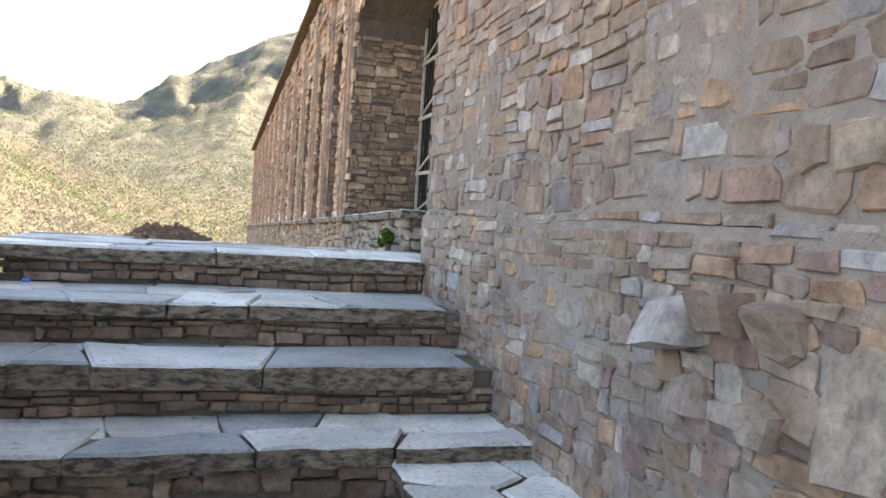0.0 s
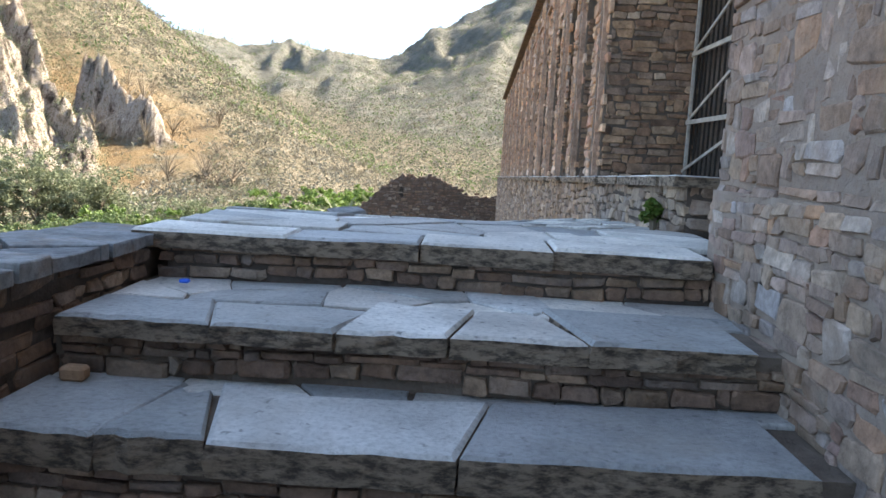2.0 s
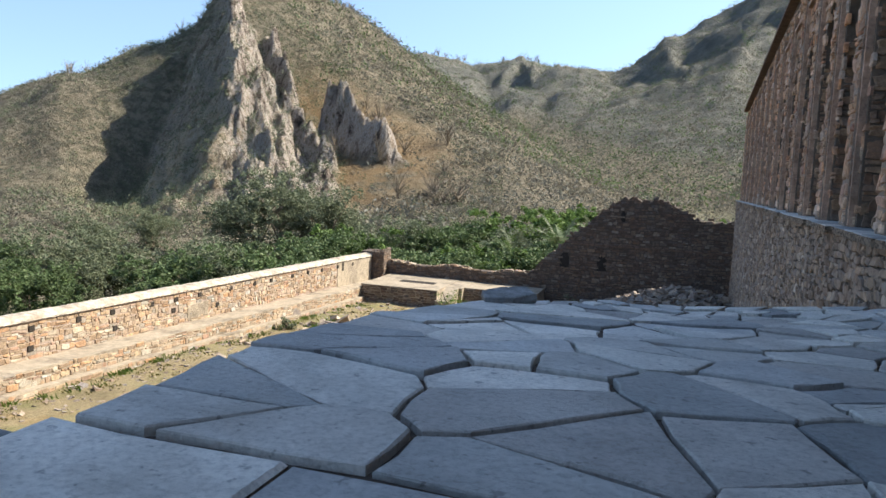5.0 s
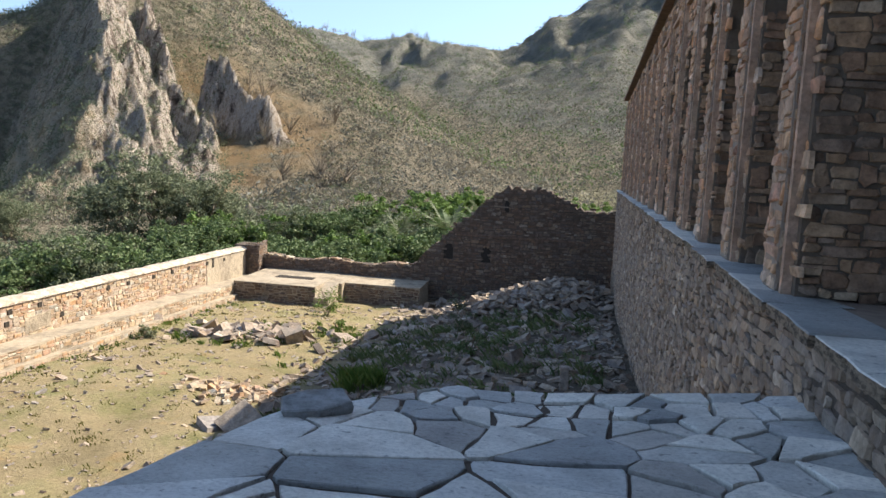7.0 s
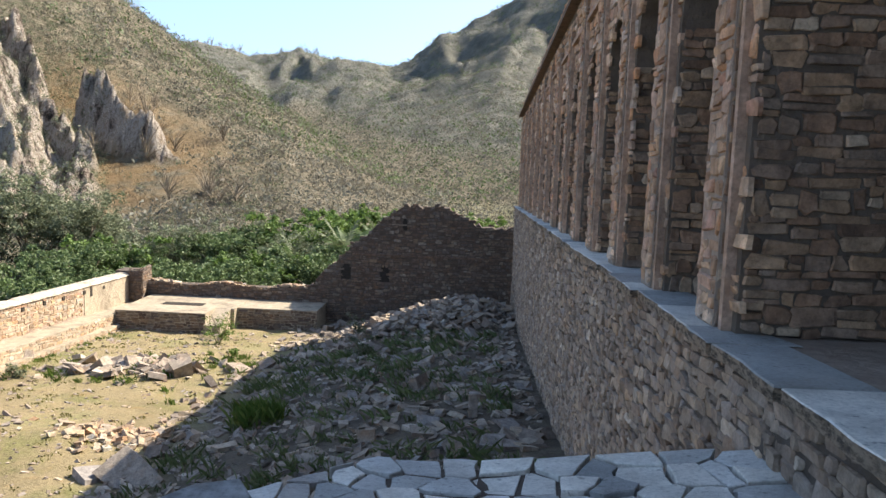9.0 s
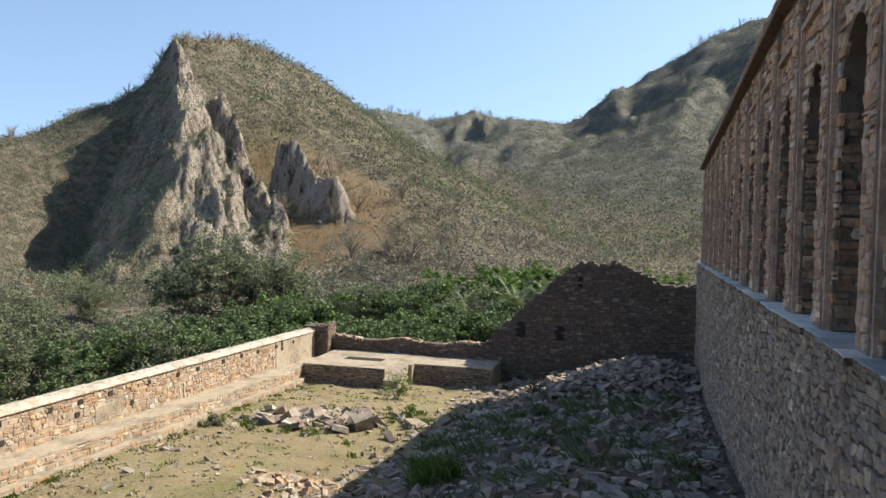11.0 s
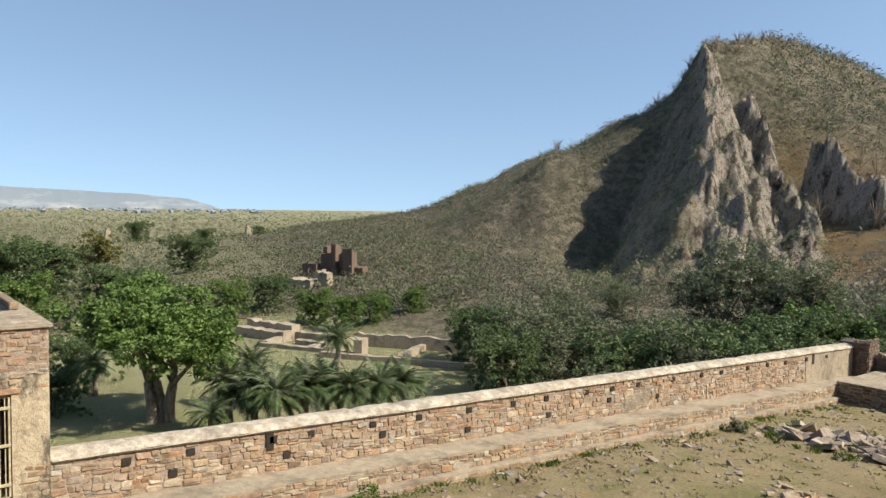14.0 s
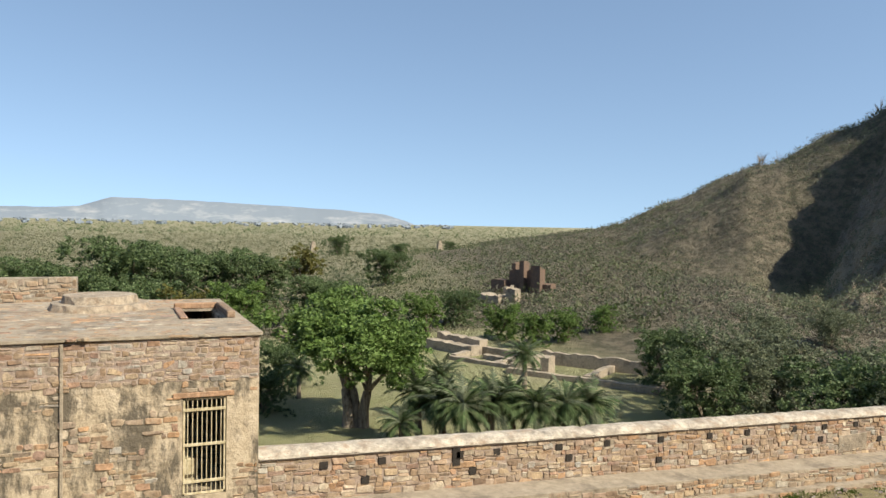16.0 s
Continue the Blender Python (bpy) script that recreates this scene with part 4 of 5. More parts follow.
    return z + 0.16 * fbm(X / 2.1, Y / 2.1, 4, 81) + 0.05 * fbm(X / 0.5, Y / 0.5, 3, 85)


def court_at(x, y):
    return float(court(np.array([float(x)]), np.array([float(y)]))[0])


gx, gy = np.arange(-16.0, 1.2, 0.22), np.arange(-14.0, 33.2, 0.22)
GX, GY = np.meshgrid(gx, gy, indexing='ij')
vs = np.stack([GX, GY, court(GX, GY)], -1).reshape(-1, 3)
m = len(gy)
fs = [(i * m + j, (i + 1) * m + j, (i + 1) * m + j + 1, i * m + j + 1) for i in range(len(gx) - 1) for j in range(m - 1)]
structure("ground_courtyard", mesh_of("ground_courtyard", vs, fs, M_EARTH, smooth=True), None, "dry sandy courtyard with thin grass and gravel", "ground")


# the parapet on its stepped plinth
def z_parapet(y):
    return -3.30 - 0.031 * y


def z_plinth(y):
    return -4.26 - 0.041 * y


def sloped_box(x0, x1, y0, y1, low, top):
    bm = boxes_bm([(x0, x1, y0, y1, 0, 1)])
    for q in bm.verts:
        q.co.z = low(q.co.y) if q.co.z < 0.5 else top(q.co.y)
    return bm


PX, PL = -16.6, -15.72
parapet = structure("wall_parapet", sloped_box(PX - 0.62, PX, 1.0, 33.0, lambda y: -13.5, lambda y: z_parapet(y) - 0.08), M_MORTAR, "long rubble parapet wall with rounded coping and drain holes", "wall")
holes = [(y + rng.uniform(-0.3, 0.3), s) for y in np.arange(2.3, 31, 1.45) for s in (0.28,)] + [(y + rng.uniform(-0.3, 0.3), rng.uniform(0.55, 0.8)) for y in np.arange(3.0, 20, 2.7)]
PATCH = 17.9


def par_keep(u, s):
    if 5.25 < u < 5.5 and s < 0.5 or 28.9 < u < 29.2 and s < 0.5:
        return False
    if abs(u - PATCH) < 0.6 and 0.55 < s < 1.0 - 0.4 * abs(u - PATCH):
        return False
    return not any(abs(u - h) < 0.10 and abs(s - hs) < 0.08 for h, hs in holes)


masonry(parapet, courses(1.0, 28.4, 0.10, 1.15, (0.08, 0.17), (0.12, 0.36), rng, par_keep, gap=0.008), lambda U, V, D: np.stack([PX + D, U, z_parapet(U) - V], -1), M_PARAPET, rng, 0.03, True)
part("plaster_patch", boxes_bm([(PX, PX + 0.03, PATCH - 0.58, PATCH + 0.58, z_parapet(PATCH) - 1.05, z_parapet(PATCH) - 0.55)], 0.02), M_PLASTER, parapet, "pale plaster patch")
part("plaster_panel", sloped_box(PX, PX + 0.02, 28.5, 32.4, lambda y: z_plinth(y), lambda y: z_parapet(y) - 0.1), M_PLASTER, parapet, "smooth buff plaster at the corner")
# holes and slots are dark plates flush with the stones, their shade painted
for u, s in holes:
    z = z_parapet(u) - s
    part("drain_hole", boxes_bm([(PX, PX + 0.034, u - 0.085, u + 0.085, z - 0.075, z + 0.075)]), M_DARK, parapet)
for u in (5.38, 29.05):
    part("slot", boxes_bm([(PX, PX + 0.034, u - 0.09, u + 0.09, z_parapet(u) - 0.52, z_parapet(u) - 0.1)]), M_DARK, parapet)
# drip course in dark mortar: the coping's shadow line is in its colour
part("drip_course", sloped_box(PX, PX + 0.05, 1.0, 33.0, lambda y: z_parapet(y) - 0.10, lambda y: z_parapet(y) - 0.05), M_MORTAR_DARK, parapet)
vs, nc = [], 9
for y in np.arange(1.0, 33.01, 0.25):
    drop_ = rng.uniform(-0.012, 0.012) - (0.05 if rng.random() < 0.06 else 0.0)
    for k in range(nc):
        a = math.pi * k / (nc - 1)
        vs.append((PX - 0.31 + (0.37 + rng.uniform(-0.008, 0.008)) * math.cos(a), min(y + rng.uniform(-0.05, 0.05), 33.0), z_parapet(y) - 0.07 + (0.15 + drop_) * math.sin(a) + rng.uniform(-0.008, 0.008)))
rows = len(vs) // nc
part("coping", mesh_of("coping", vs, [(i * nc + k, i * nc + k + 1, (i + 1) * nc + k + 1, (i + 1) * nc + k) for i in range(rows - 1) for k in range(nc - 1)], M_LIME), None, parapet, "rounded weathered lime coping")
plinth = structure("wall_plinth", sloped_box(PX, PL, 1.0, 33.0, lambda y: -9.0, z_plinth), M_PLASTER, "stepped plinth with worn lime top along the parapet", "plinth")
part("lower_tier", sloped_box(PL, PL + 0.24, 1.0, 30.0, lambda y: -9.0, lambda y: z_plinth(y) - 0.42), M_PLASTER, plinth)
masonry(plinth, courses(1.0, 29.6, 0.03, 0.42, (0.08, 0.16), (0.13, 0.40), rng), lambda U, V, D: np.stack([PL + D, U, z_plinth(U) - V], -1), M_PARAPET, rng, 0.025, True)
masonry(plinth, courses(1.0, 29.6, 0.46, 1.15, (0.08, 0.16), (0.13, 0.40), rng), lambda U, V, D: np.stack([PL + 0.24 + D, U, z_plinth(U) - V], -1), M_PARAPET, rng, 0.025, True)
# plinth drains: dark plates again, shade in the colour
for u, w in ((19.5, 0.16), (7.6, 0.2)):
    part("drain_hole", boxes_bm([(PL + 0.24, PL + 0.275, u - w, u + w, z_plinth(u) - 1.0, z_plinth(u) - 0.62)]), M_DARK, plinth)

# the far wall, its corner pier, the platform and the tall ruin
BY = 33.0
back_wall = structure("wall_back", boxes_bm([(-16.0, -8.4, BY + 0.05, BY + 0.6, -13.5, -4.75)]), M_MORTAR_DARK, "low dark rubble wall closing the courtyard", "wall")
# front in the darker ruin stone, coping in the paler parapet stone
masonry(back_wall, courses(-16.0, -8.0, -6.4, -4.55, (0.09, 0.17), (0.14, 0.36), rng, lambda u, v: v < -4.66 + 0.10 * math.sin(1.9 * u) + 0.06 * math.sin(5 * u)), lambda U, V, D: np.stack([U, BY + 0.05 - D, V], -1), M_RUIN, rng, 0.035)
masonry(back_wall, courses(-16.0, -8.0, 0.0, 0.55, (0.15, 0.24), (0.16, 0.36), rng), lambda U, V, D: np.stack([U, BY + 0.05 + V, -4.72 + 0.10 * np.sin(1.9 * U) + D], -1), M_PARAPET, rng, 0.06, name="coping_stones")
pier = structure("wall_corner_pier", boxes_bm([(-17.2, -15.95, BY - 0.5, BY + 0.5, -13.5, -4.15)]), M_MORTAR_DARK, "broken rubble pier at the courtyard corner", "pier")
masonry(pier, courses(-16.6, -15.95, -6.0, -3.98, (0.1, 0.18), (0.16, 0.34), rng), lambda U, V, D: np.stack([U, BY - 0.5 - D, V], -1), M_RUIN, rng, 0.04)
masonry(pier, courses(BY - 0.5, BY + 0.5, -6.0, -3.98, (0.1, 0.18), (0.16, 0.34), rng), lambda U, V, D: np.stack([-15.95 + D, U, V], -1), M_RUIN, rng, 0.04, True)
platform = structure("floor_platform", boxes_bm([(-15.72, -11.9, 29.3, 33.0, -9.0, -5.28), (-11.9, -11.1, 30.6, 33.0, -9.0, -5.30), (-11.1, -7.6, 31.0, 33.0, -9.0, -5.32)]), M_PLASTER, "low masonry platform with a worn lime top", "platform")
# platform fronts in the darker ruin stone, below the lime top
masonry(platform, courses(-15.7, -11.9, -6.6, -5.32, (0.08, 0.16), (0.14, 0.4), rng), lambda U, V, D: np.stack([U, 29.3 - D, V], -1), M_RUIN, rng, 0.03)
masonry(platform, courses(-11.1, -7.6, -6.6, -5.36, (0.08, 0.16), (0.14, 0.4), rng), lambda U, V, D: np.stack([U, 31.0 - D, V], -1), M_RUIN, rng, 0.03)
# thin dark plate that paints the back wall's shadow on the platform top
part("sunk_basin", boxes_bm([(-14.4, -12.6, 30.8, 31.4, -5.28, -5.27)]), M_DARK, platform)
bm = boxes_bm([(-11.95, -11.25, 29.2, 30.6, 0, 1)])
for q in bm.verts:
    q.co.z = -6.6 if q.co.z < 0.5 else (-5.28 if q.co.y > 30 else -5.75)
part("ramp", bm, M_PLASTER, platform)

RUIN_TOP = [(-9.4, -5.6), (-8.6, -4.75), (-7.8, -3.9), (-6.8, -2.95), (-4.9, -1.22), (-4.2, -0.68), (-2.2, -0.70), (-1.06, -1.35), (0.03, -1.62), (1.05, -1.4)]


def ruin_top(x):
    return float(np.interp(x, [p[0] for p in RUIN_TOP], [p[1] for p in RUIN_TOP])) + 0.10 * math.sin(9 * x) * math.sin(4.1 * x) + 0.05 * math.sin(23 * x)


xs = np.arange(-9.3, 1.06, 0.15)
vs = [(x, yy, z) for x in xs for yy in (BY + 0.02, BY + 0.75) for z in (-13.5, ruin_top(x) - 0.06)]
fs = []
for i in range(len(xs) - 1):
    a, b = 4 * i, 4 * i + 4
    fs += [(a, b, b + 1, a + 1), (a + 2, a + 3, b + 3, b + 2), (a + 1, b + 1, b + 3, a + 3)]
e = 4 * (len(xs) - 1)
fs += [(0, 1, 3, 2), (e, e + 2, e + 3, e + 1)]
ruin = structure("wall_ruin", mesh_of("wall_ruin", vs, fs, M_MORTAR_DARK), None, "tall broken gable of dark rubble with small niches", "ruin")
niches = ((-6.72, -3.85, 0.22, 0.36), (-4.95, -3.88, 0.22, 0.36), (-4.08, -1.58, 0.10, 0.26))
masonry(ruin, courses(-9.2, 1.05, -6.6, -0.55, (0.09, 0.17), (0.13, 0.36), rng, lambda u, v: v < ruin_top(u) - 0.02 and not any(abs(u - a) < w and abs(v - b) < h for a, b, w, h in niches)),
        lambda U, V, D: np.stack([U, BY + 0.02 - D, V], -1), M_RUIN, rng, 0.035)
# each niche is a flat dark plate that paints the shade inside
for a, b, w, h in niches:
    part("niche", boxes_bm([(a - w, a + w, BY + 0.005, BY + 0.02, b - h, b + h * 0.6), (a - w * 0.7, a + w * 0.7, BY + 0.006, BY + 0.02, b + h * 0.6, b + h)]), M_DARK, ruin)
part("string_course", boxes_bm([(-6.4, 1.0, BY - 0.05, BY + 0.02, -3.05, -2.98)]), M_RUIN, ruin)


# ---- loose stones, weeds ----
def blocks_mesh(name, centres_, sizes, rng, material):
    """Many tumbled rough blocks in one mesh."""
    n = len(centres_)
    unit = np.array([(x, y, z) for z in (-1, 1) for x, y in ((-1, -1), (1, -1), (1, 1), (-1, 1))], float) * 0.5
    v = unit[None] * sizes[:, None, :] * (1 + rng.uniform(-0.28, 0.28, (n, 8, 3)))
    a, b, c = rng.uniform(0, 2 * np.pi, n), rng.normal(0, 0.35, n), rng.normal(0, 0.35, n)
    ca, sa, cb, sb, cc, sc = np.cos(a), np.sin(a), np.cos(b), np.sin(b), np.cos(c), np.sin(c)
    x, y, z = v[..., 0].copy(), v[..., 1].copy(), v[..., 2].copy()
    y, z = y * cb[:, None] - z * sb[:, None], y * sb[:, None] + z * cb[:, None]
    x, z = x * cc[:, None] + z * sc[:, None], -x * sc[:, None] + z * cc[:, None]
    x, y = x * ca[:, None] - y * sa[:, None], x * sa[:, None] + y * ca[:, None]
    v = np.stack([x, y, z], -1) + centres_[:, None, :]
    one = ((3, 2, 1, 0), (4, 5, 6, 7), (0, 1, 5, 4), (1, 2, 6, 5), (2, 3, 7, 6), (3, 0, 4, 7))
    return mesh_of(name, v.reshape(-1, 3), [tuple(8 * i + k for k in f) for i in range(n) for f in one], material)


def scatter(name, label, x, y, size, rng, material, lift=0.2, heap=None):
    z = court(x, y) + (heap(x, y) if heap else 0)
    s = size[:, None] * np.stack([rng.uniform(0.7, 1.4, len(x)), rng.uniform(0.5, 1.0, len(x)), rng.uniform(0.15, 0.42, len(x))], -1)
    ob = new(name, blocks_mesh(name, np.stack([x, y, z + s[:, 2] * lift], -1), s, rng, material))
    tagged(ob, label, "stones", kind="stuff")


n = 900
x, y = rng.normal(-1.8, 1.7, n), rng.normal(29.9, 1.5, n)
ok = (x < 0.7) & (x > -6) & (y < 32.8)
scatter("rubble_heap", "heap of tumbled grey building stones against the ruin", x[ok], y[ok], rng.uniform(0.12, 0.40, ok.sum()), rng, M_RUBBLE, 0.5, lambda x, y: rng.uniform(0, 0.25, len(x)))
n = 3800
x, y = rng.uniform(-8.6, 0.7, n), rng.uniform(2.0, 32.6, n)
scatter("fallen_stones", "flat fallen stones strewn over the shaded slope", x, y, rng.gamma(2.2, 0.06, n) + 0.05, rng, M_RUBBLE)
n = 190
x, y = rng.normal(-11.6, 1.3, n), rng.normal(22.3, 0.75, n)
scatter("stone_pile", "weedy pile of pale building stones in the yard", x, y, rng.uniform(0.12, 0.55, n), rng, M_RUBBLE, 0.6)
n = 170
x, y = rng.normal(-9.0, 0.8, n), rng.normal(15.6, 0.45, n)
scatter("stone_pile", "small pile of brown broken stones in the yard", x, y, rng.uniform(0.10, 0.28, n), rng, M_PARAPET, 0.7)
n = 2600
x, y = -15.4 + rng.beta(0.8, 1.1, n) * 9, rng.uniform(-2, 30, n)
scatter("gravel", "scattered gravel and pebbles on the sand", x, y, rng.gamma(1.6, 0.03, n) + 0.03, rng, M_RUBBLE)
n = 220
x, y = rng.uniform(-5.6, -1, n), rng.normal(27.5, 1.2, n)
x = -7.6 + (y - 24) * 0.75 + rng.normal(0, 0.45, n)
scatter("sunlit_stones", "line of pale stones on the crest of the slope", x, y, rng.uniform(0.12, 0.4, n), rng, M_RUBBLE, 0.5)

post = thing("stone_post", "small square stone post standing in the rubble", "post", at=(-0.78, 14.2, court_at(-0.78, 14.2) - 0.1))
part("shaft", boxes_bm([(-0.10, 0.10, -0.09, 0.09, 0, 0.62)], 0.015), M_RUBBLE, post)
for bx, by, s in ((-7.6, 13.0, (1.1, 0.7, 0.22)), (-9.9, 21.6, (0.6, 0.4, 0.5)), (-12.6, 22.0, (0.7, 0.4, 0.4)), (-2.2, 3.6, (0.4, 0.3, 0.25)), (-4.0, 9.5, (0.6, 0.5, 0.2))):
    b = thing("fallen_block", "large fallen building stone lying on the ground", "stone", at=(bx, by, court_at(bx, by)))
    part("stone", blocks_mesh("stone", np.array([(0, 0, s[2] * 0.4)]), np.array([s]), rng, M_RUBBLE), M_RUBBLE, b)
plank = thing("plank", "weathered plank lying on the sandy ground", "plank", at=(-8.6, 6.0, court_at(-8.6, 6.0) + 0.05))
part("board", boxes_bm([(-0.6, 0.6, -0.06, 0.06, -0.02, 0.02)], 0.006), M_WOOD, plank)


def tufts(name, label, spots, rng, material, blades=60, height=0.35, lean=0.5):
    """Grass tufts: spots are rows of x, y, z, size."""
    vs, fs = [], []
    for x, y, z, s in spots:
        k = int(blades * max(0.4, s))
        a, r = rng.uniform(0, 2 * np.pi, k), s * 0.5 * np.sqrt(rng.random(k))
        px, py = x + r * np.cos(a), y + r * np.sin(a)
        h = height * s ** 0.4 * rng.uniform(0.5, 1.1, k)
        lx, ly, w = rng.normal(0, lean, k) * h, rng.normal(0, lean, k) * h, 0.010 + 0.012 * rng.random(k)
        b = rng.uniform(0, 2 * np.pi, k)
        for i in range(k):
            o = len(vs)
            vs += [(px[i] - w[i] * math.cos(b[i]), py[i] - w[i] * math.sin(b[i]), z - 0.03), (px[i] + w[i] * math.cos(b[i]), py[i] + w[i] * math.sin(b[i]), z - 0.03),
                   (px[i] + lx[i] * 0.45 + w[i], py[i] + ly[i] * 0.45, z + h[i] * 0.65), (px[i] + lx[i], py[i] + ly[i], z + h[i])]
            fs += [(o, o + 1, o + 2), (o, o + 2, o + 3)]
    tagged(new(name, mesh_of(name, vs, fs, material)), label, "grass", kind="stuff")


def spot_list(items):
    return [(x, y, court_at(x, y), s) for x, y, s in items]


tufts("grass", "bright green grass tuft in the shade", spot_list([(-6.2 + rng.normal(0, 0.35), 16.9 + rng.normal(0, 0.3), 0.7) for _ in range(14)]), rng, M_GRASS, 110, 0.55, 0.35)
tufts("grass", "weeds among the stones of the slope", spot_list([(rng.uniform(-7.5, 0), 4 + 23 * rng.random() ** 0.8, rng.uniform(0.2, 0.9)) for _ in range(260)]), rng, M_GRASS_DULL, 42, 0.30, 0.7)
tufts("grass", "bright weeds round the stone pile", spot_list([(rng.normal(-11.3, 1.8), rng.normal(22.3, 1.3), rng.uniform(0.2, 0.6)) for _ in range(46)] + [(-8.8 + rng.normal(0, .4), 23.5, 0.5) for _ in range(6)]), rng, M_GRASS, 60, 0.3, 0.6)
tufts("grass", "short dry grass over the sunny courtyard", spot_list([(-15.3 + rng.beta(0.7, 1.0) * 8, rng.uniform(-1, 29), rng.uniform(0.15, 0.5)) for _ in range(420)]), rng, M_LEAF_YELLOW, 30, 0.10, 0.9)
tufts("grass", "grass along the foot of the plinth", spot_list([(-15.25 + rng.normal(0, 0.15), rng.uniform(2, 29), rng.uniform(0.2, 0.5)) for _ in range(90)]), rng, M_GRASS, 40, 0.18, 0.7)

# ---- the gatehouse ----
rng = np.random.default_rng(41)
HX, HY, HZ = -16.5, 1.0, -0.80
hut = structure("wall_gatehouse", boxes_bm([(HX - 0.5, HX, -9.0, -0.44, -13.5, HZ - 0.06), (HX - 0.5, HX, 0.38, HY, -13.5, HZ - 0.06), (HX - 0.5, HX, -0.44, 0.38, -2.04, HZ - 0.06), (HX - 0.5, HX, -0.44, 0.38, -13.5, -3.95),
                                           (HX - 6.6, HX - 0.5, HY - 0.4, HY, -13.5, HZ - 0.06), (HX - 6.6, HX - 6.2, -9, HY - 0.4, -13.5, HZ - 0.06), (HX - 6.2, HX - 0.5, -9, -8.6, -13.5, HZ - 0.06),
                                           (HX - 6.2, HX - 0.5, -8.6, HY - 0.4, -13.5, -3.98)]), M_STAINED, "square flat-roofed gatehouse of rubble and stained plaster", "gatehouse")


def hut_keep(u, v):
    if -0.56 < u < 0.5 and -4.1 < v < -1.94:
        return False
    return v > -1.72 or float(fbm(np.array([u / 0.7]), np.array([v / 0.5]), 3, 5)[0]) > 0.02 and rng.random() < 0.75


masonry(hut, courses(-9.0, HY - 0.02, -4.6, HZ - 0.04, (0.08, 0.19), (0.10, 0.34), rng, hut_keep, gap=0.011), lambda U, V, D: np.stack([HX + D, U, V], -1), M_PARAPET, rng, 0.022, True)
part("joint_bed", boxes_bm([(HX - 0.1, HX + 0.004, -9.0, HY - 0.004, -1.70, HZ - 0.07)]), M_MORTAR, hut, "recessed joints of the upper courses")
# raised plaster strip added to draw a vertical seam in the wall
part("pipe", boxes_bm([(HX, HX + 0.05, -2.56, -2.50, -4.4, HZ - 0.1)], 0.01), M_PLASTER, hut)
part("lintel", boxes_bm([(HX, HX + 0.03, -0.62, 0.52, -2.03, -1.93)], 0.008), M_PARAPET, hut, "pale stone lintel")
roof = structure("ceiling_gatehouse_roof", boxes_bm([(HX - 6.7, HX + 0.06, -9.0, -0.15, HZ - 0.06, HZ), (HX - 6.7, HX + 0.06, 0.68, HY + 0.06, HZ - 0.06, HZ), (HX - 2.3, HX + 0.06, -0.15, 0.68, HZ - 0.06, HZ), (HX - 6.7, HX - 4.3, -0.15, 0.68, HZ - 0.06, HZ)]),
                 M_PLASTER, "weathered lime roof of the gatehouse with an opening", "roof")
masonry(roof, courses(-9.0, HY, 0.0, 6.6, (0.16, 0.30), (0.22, 0.6), rng, lambda u, v: not (-0.4 < u < 0.95 and 2.0 < v < 4.6)), lambda U, V, D: np.stack([HX - V, U, HZ + D - 0.012 + 0 * U], -1), M_PARAPET, rng, 0.02, name="roof_slabs")
part("skylight_kerb", boxes_bm([(HX - 4.5, HX - 4.3, -0.3, 0.8, HZ, HZ + 0.14), (HX - 4.3, HX - 2.3, 0.68, 0.86, HZ, HZ + 0.16), (HX - 4.3, HX - 2.3, -0.32, -0.15, HZ, HZ + 0.05)], 0.02), M_PARAPET, roof)
for k, (r, h0, h1) in enumerate(((1.12, 0.0, 0.16), (0.82, 0.16, 0.34))):
    bm = bmesh.new()
    bmesh.ops.create_cone(bm, cap_ends=True, segments=28, radius1=r * 1.03, radius2=r * 0.97, depth=h1 - h0)
    bmesh.ops.translate(bm, vec=(HX - 4.9, -1.95, HZ + 0.5 * (h0 + h1)), verts=bm.verts)
    for q in bm.verts:
        q.co.x += rng.uniform(-0.03, 0.03)
        q.co.y += rng.uniform(-0.03, 0.03)
    part("round_pedestal", bm, M_PARAPET, roof, "stump of a round domed kiosk")
up_wall = structure("wall_roof_parapet", boxes_bm([(HX - 9.5, HX - 8.9, -14.0, -2.6, -13.5, -0.35), (HX - 8.9, HX - 6.0, -14.0, -5.6, -13.5, -0.45), (HX - 5.2, HX - 2.4, -9.0, -4.9, HZ, HZ + 0.35)]), M_PLASTER, "low rubble wall behind the gatehouse roof", "wall")
masonry(up_wall, courses(-14.0, -2.6, -1.4, -0.36, (0.1, 0.2), (0.16, 0.4), rng), lambda U, V, D: np.stack([HX - 8.9 + D, U, V], -1), M_PARAPET, rng, 0.03, True)
gate = thing("barred_gate", "closed cream-painted iron gate in the gatehouse wall", "gate")
grille(gate, -0.43, 0.37, -3.94, -2.05, HX - 0.05, M_GATE, 8, (0.14, 0.52, 0.88), 1, 0.0075, 0.02)
part("box", boxes_bm([(HX - 1.4, HX - 0.8, -0.36, -0.1, -3.95, -3.45)], 0.02), M_GATE, gate)


# ---- trees ----
def tube(path, radii, seg=7):
    """A tapered tube along a line of points."""
    vs, fs = [], []
    for i, (p, r) in enumerate(zip(path, radii)):
        d = Vector(path[min(i + 1, len(path) - 1)]) - Vector(path[max(i - 1, 0)])
        d = d.normalized() if d.length > 1e-6 else Vector((0, 0, 1))
        a = d.orthogonal().normalized()
        b = d.cross(a)
        for k in range(seg):
            t = 2 * math.pi * k / seg
            vs.append(tuple(Vector(p) + (a * math.cos(t) + b * math.sin(t)) * r))
